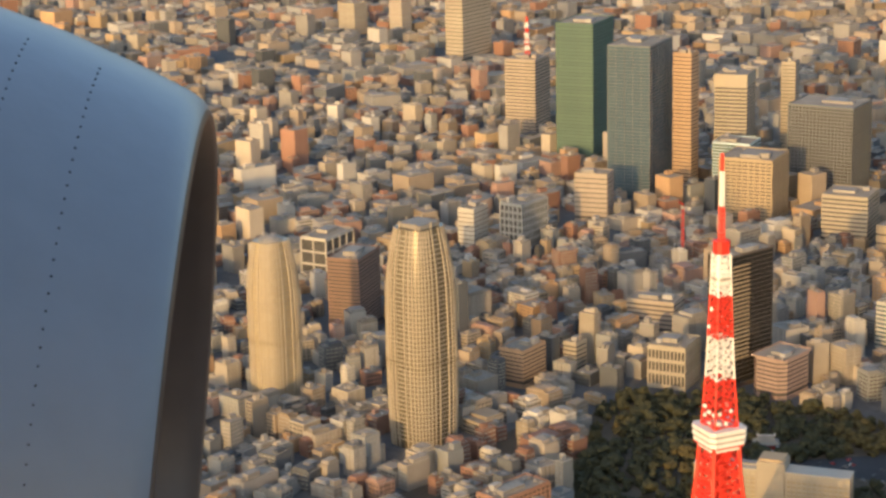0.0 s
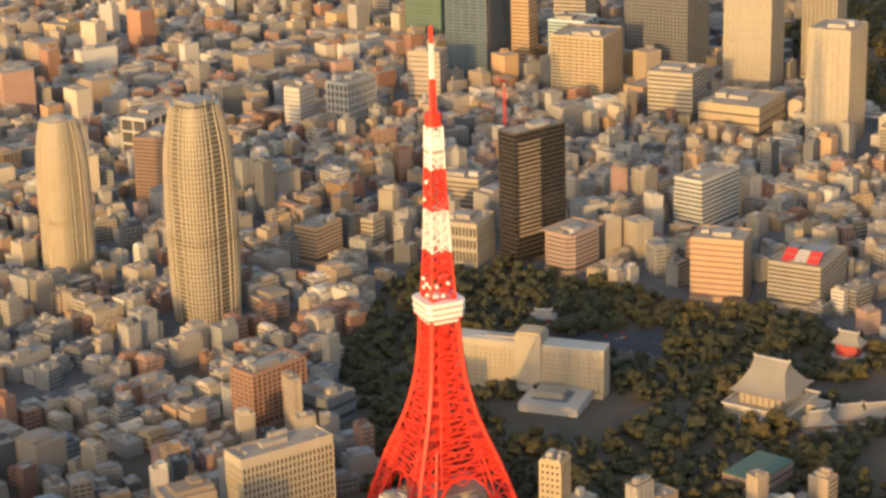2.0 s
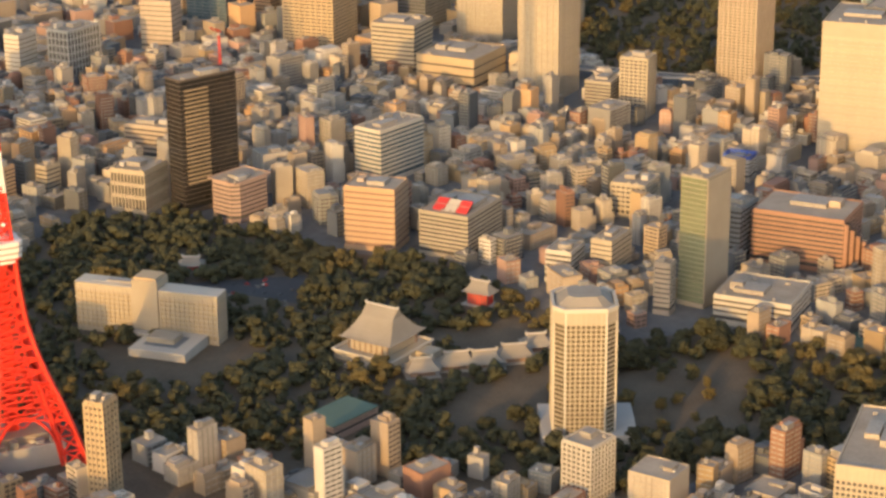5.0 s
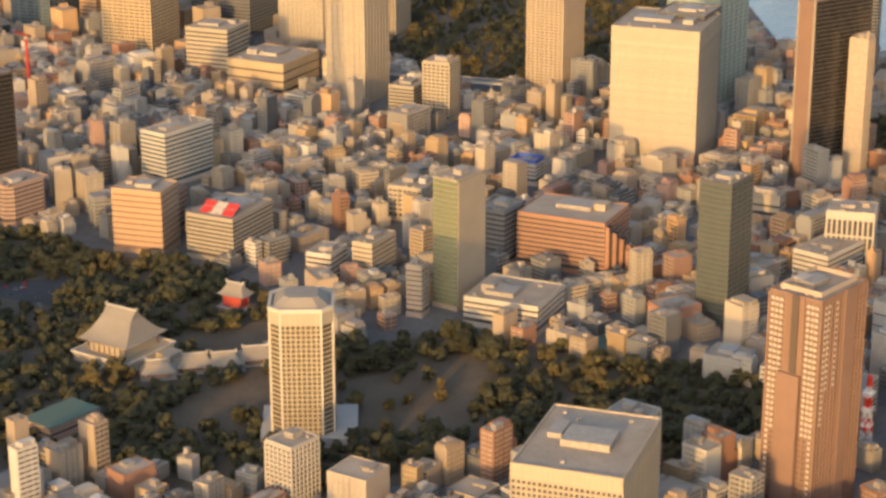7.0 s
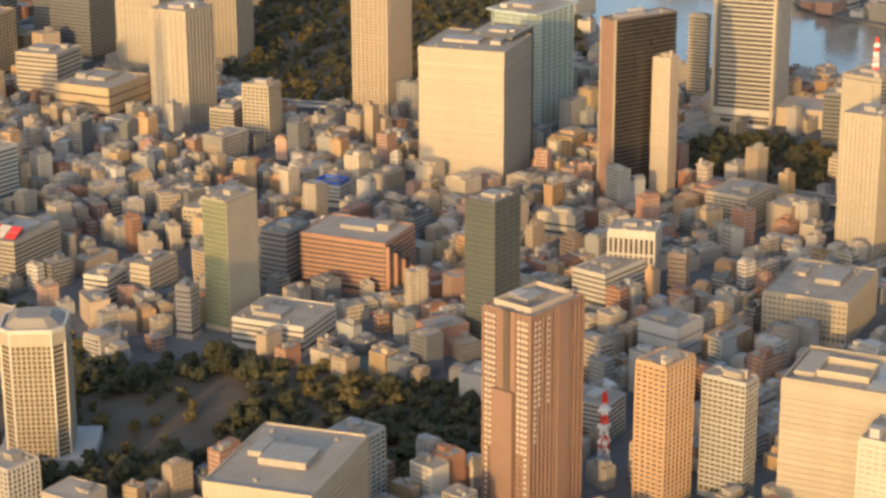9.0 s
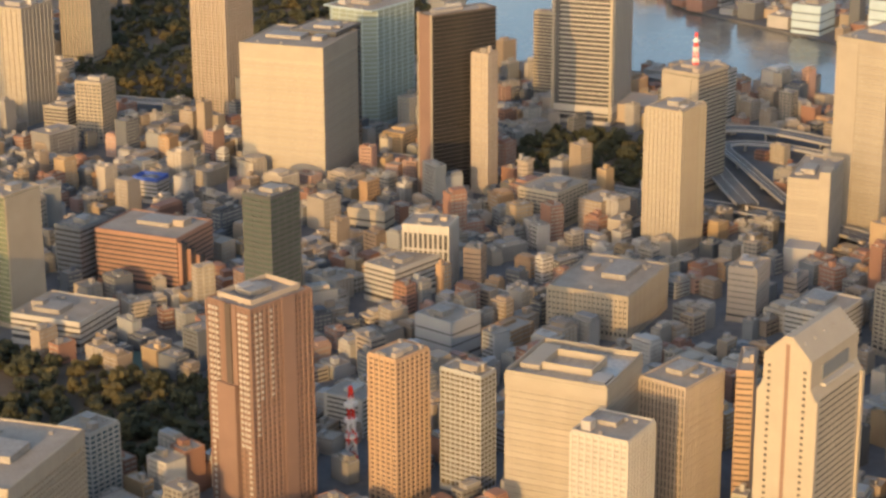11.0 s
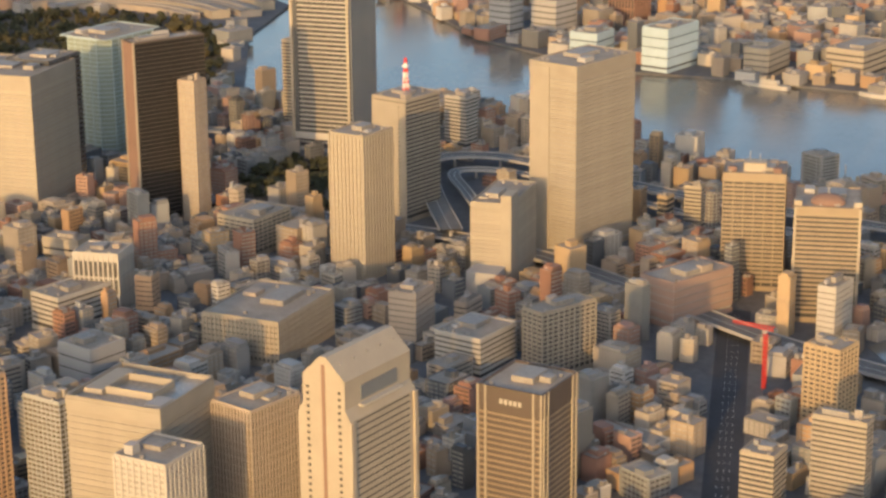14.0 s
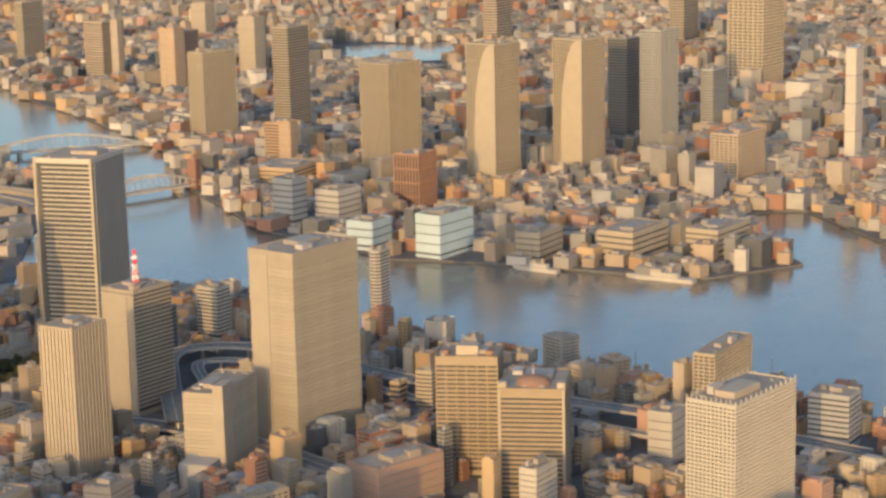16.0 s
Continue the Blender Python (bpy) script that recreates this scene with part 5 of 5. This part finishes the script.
def tree_meshes(seed, h, r, leaf):
    rng = random.Random(seed)
    verts, faces = [], []
    for c, s in crown_points(rng, h, r, 70, r * 0.32):
        n = len(verts)
        verts += blob(rng, c, s)
        faces += [(a + n, b + n, d + n) for a, b, d in ICO]
    crown = bpy.data.meshes.new("crown")
    crown.from_pydata([(x * SIZE, y * SIZE, z * SIZE) for x, y, z in verts], [], faces)
    crown.materials.append(MAT[leaf])
    bm = bmesh.new()
    bmesh.ops.create_cone(bm, segments=7, radius1=0.45, radius2=0.2, depth=h * 0.6, matrix=Matrix.Translation((0, 0, h * 0.3)))
    for k in range(5):
        a = k * 1.26 + rng.uniform(-0.3, 0.3)
        beam(bm, (0, 0, h * (0.3 + 0.05 * k)), (r * 0.6 * math.cos(a), r * 0.6 * math.sin(a), h * (0.55 + 0.06 * k)), 0.22)
    return mesh_of("trunk", bm, MAT["bark"]), crown


KINDS = [tree_meshes(11, 13, 6.0, "leaf"), tree_meshes(12, 11, 5.5, "leaf"), tree_meshes(13, 14, 5.0, "dry_leaf"), tree_meshes(14, 10, 5.5, "dry_leaf"), tree_meshes(15, 15, 7.0, "leaf")]
rng = random.Random(9)
OPEN_GROUND = [[(95, -45), (185, -85), (225, -30), (150, 60), (110, 40)], [(300, -150), (380, -190), (372, -240), (300, -215)], [(215, -240), (290, -260), (250, -300), (180, -290)], [(310, 105), (383, 21), (317, -18), (258, 58)],
               [(318, -318), (398, -368), (372, -420), (300, -440), (236, -452), (215, -395), (262, -345)], [(188, -241), (318, -268), (235, -308), (150, -266)]]
wood_v, wood_f = {"leaf": [], "dry_leaf": []}, {"leaf": [], "dry_leaf": []}
single = 0
for poly, gap in ((SHIBA, 12.0), (TEMPLE, 11.0), (RIKYU, 12.0), (GARDEN, 17.0)):
    xs, ys = [p[0] for p in poly], [p[1] for p in poly]
    y = min(ys)
    while y < max(ys):
        x = min(xs)
        while x < max(xs):
            px, py = x + rng.uniform(-5, 5), y + rng.uniform(-5, 5)
            x += gap
            if rng.random() < 0.22 or not inside(px, py, poly) or not free(px, py, 2.0) or any(inside(px, py, q) for q in OPEN_GROUND[:4]) or (any(inside(px, py, q) for q in OPEN_GROUND[4:]) and rng.random() < 0.8):
                continue
            patch = math.sin(px * 0.031 + 1.3 * math.sin(py * 0.022)) + math.sin(py * 0.027 + 1.1 * math.sin(px * 0.019))
            k = rng.choice((2, 3)) if patch + rng.uniform(-0.5, 0.5) > 0.75 else rng.choice((0, 1, 4))
            s = rng.uniform(0.55, 1.0) + 0.3 * (math.sin(px * 0.05) * math.sin(py * 0.047) > 0.2)
            if single < 200 and poly in (SHIBA, TEMPLE) and rng.random() < 0.5:
                single += 1
                e = thing("tree", px, py, rng.uniform(0, 360), "broad dark evergreen park tree" if k in (0, 1, 4) else "park tree with browned autumn leaves", "tree", "park trees")
                e.scale = (s, s, s * rng.uniform(0.85, 1.1))
                part("trunk", KINDS[k][0], None, e), part("crown", KINDS[k][1], None, e)
            else:
                leaf = "leaf" if k in (0, 1, 4) else "dry_leaf"
                vv, ff = wood_v[leaf], wood_f[leaf]
                for c, q in crown_points(rng, 12 * s, 6 * s, 15, 3.0 * s):
                    n = len(vv)
                    vv += [((px + a) * SIZE, (py + b) * SIZE, (hill(px, py) + c2 - 2.0) * SIZE) for a, b, c2 in blob(rng, c, q)]
                    ff += [(a + n, b + n, d + n) for a, b, d in ICO]
        y += gap
for leaf, label in (("leaf", "dense dark evergreen park woodland"), ("dry_leaf", "thin browned autumn woodland")):
    data = bpy.data.meshes.new("woodland")
    data.from_pydata(wood_v[leaf], [], wood_f[leaf])
    data.materials.append(MAT[leaf])
    tagged(new("woodland", data), label, "trees", kind="stuff")

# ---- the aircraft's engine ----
# It flies along with the camera; here it hangs in mid-air, placed and shaped to fit the camera's view at the start of
# the flight.
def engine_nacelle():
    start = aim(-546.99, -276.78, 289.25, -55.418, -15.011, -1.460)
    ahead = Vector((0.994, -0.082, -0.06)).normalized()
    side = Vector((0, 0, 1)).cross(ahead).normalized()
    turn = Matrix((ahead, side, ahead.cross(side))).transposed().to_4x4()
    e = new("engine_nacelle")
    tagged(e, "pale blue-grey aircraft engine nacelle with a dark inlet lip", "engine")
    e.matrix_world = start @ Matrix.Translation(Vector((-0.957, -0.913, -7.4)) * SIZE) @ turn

    def turned(profile, closed=False):
        bm = bmesh.new()
        n = 96
        rows = [[bm.verts.new((s, r * math.cos(2 * math.pi * i / n), r * math.sin(2 * math.pi * i / n))) for i in range(n)] for s, r in profile]
        for a, b in zip(rows, rows[1:]):
            for i in range(n):
                bm.faces.new((a[i], a[(i + 1) % n], b[(i + 1) % n], b[i])).smooth = True
        bmesh.ops.recalc_face_normals(bm, faces=bm.faces)
        return bm

    paint = surface("nacelle_paint", (0.31, 0.34, 0.39), 0.35, 0.10, 0.0, 0.6, 6.0, 0.02, 0.5)
    # the lip metal's dark brown includes the shade inside the inlet
    metal = surface("shaded_lip_metal", (0.16, 0.12, 0.10), 0.4, 0.2, 0.3, 0.8, 6.0, 0.02, 0.5)
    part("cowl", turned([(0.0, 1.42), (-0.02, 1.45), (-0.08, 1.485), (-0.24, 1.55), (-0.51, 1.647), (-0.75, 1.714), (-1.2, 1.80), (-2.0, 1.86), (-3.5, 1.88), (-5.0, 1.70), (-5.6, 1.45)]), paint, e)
    part("inlet_lip", turned([(0.0, 1.419), (0.012, 1.40), (0.0, 1.375), (-0.06, 1.34), (-0.3, 1.30), (-1.0, 1.33), (-1.6, 1.36), (-1.6, 0.3)]), metal, e, "metal inlet lip with its shade put into dark brown")
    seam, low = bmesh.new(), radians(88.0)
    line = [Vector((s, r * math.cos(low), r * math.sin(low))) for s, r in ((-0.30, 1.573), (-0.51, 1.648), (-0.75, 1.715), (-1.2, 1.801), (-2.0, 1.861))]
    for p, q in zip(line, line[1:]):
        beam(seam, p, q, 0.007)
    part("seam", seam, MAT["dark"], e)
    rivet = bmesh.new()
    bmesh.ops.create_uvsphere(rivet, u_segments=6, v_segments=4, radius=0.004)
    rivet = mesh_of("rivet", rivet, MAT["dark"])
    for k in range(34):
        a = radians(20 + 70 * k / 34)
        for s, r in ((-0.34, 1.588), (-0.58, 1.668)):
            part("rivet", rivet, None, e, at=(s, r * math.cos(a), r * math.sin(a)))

    # an unseen half shell of fuselage, added between engine and sun as shade
    f = new("fuselage_shade")
    tagged(f, "unseen pale grey fuselage shell added to shade the engine", "aircraft")
    f.matrix_world = start @ Matrix.Translation(Vector((-3.0, 0.3, 2.2)) * SIZE)
    shell = bmesh.new()
    rows = [[shell.verts.new((x, 3.0 * math.sin(a), 3.0 * math.cos(a) - 2.2 + q)) for a in [radians(-65 + 130 * k / 24) for k in range(25)]] for x, q in ((-12, 0), (6, 0))]
    for i in range(24):
        shell.faces.new((rows[0][i], rows[0][i + 1], rows[1][i + 1], rows[1][i]))
    bmesh.ops.solidify(shell, geom=shell.faces[:], thickness=0.15)
    part("skin", shell, paint, f)


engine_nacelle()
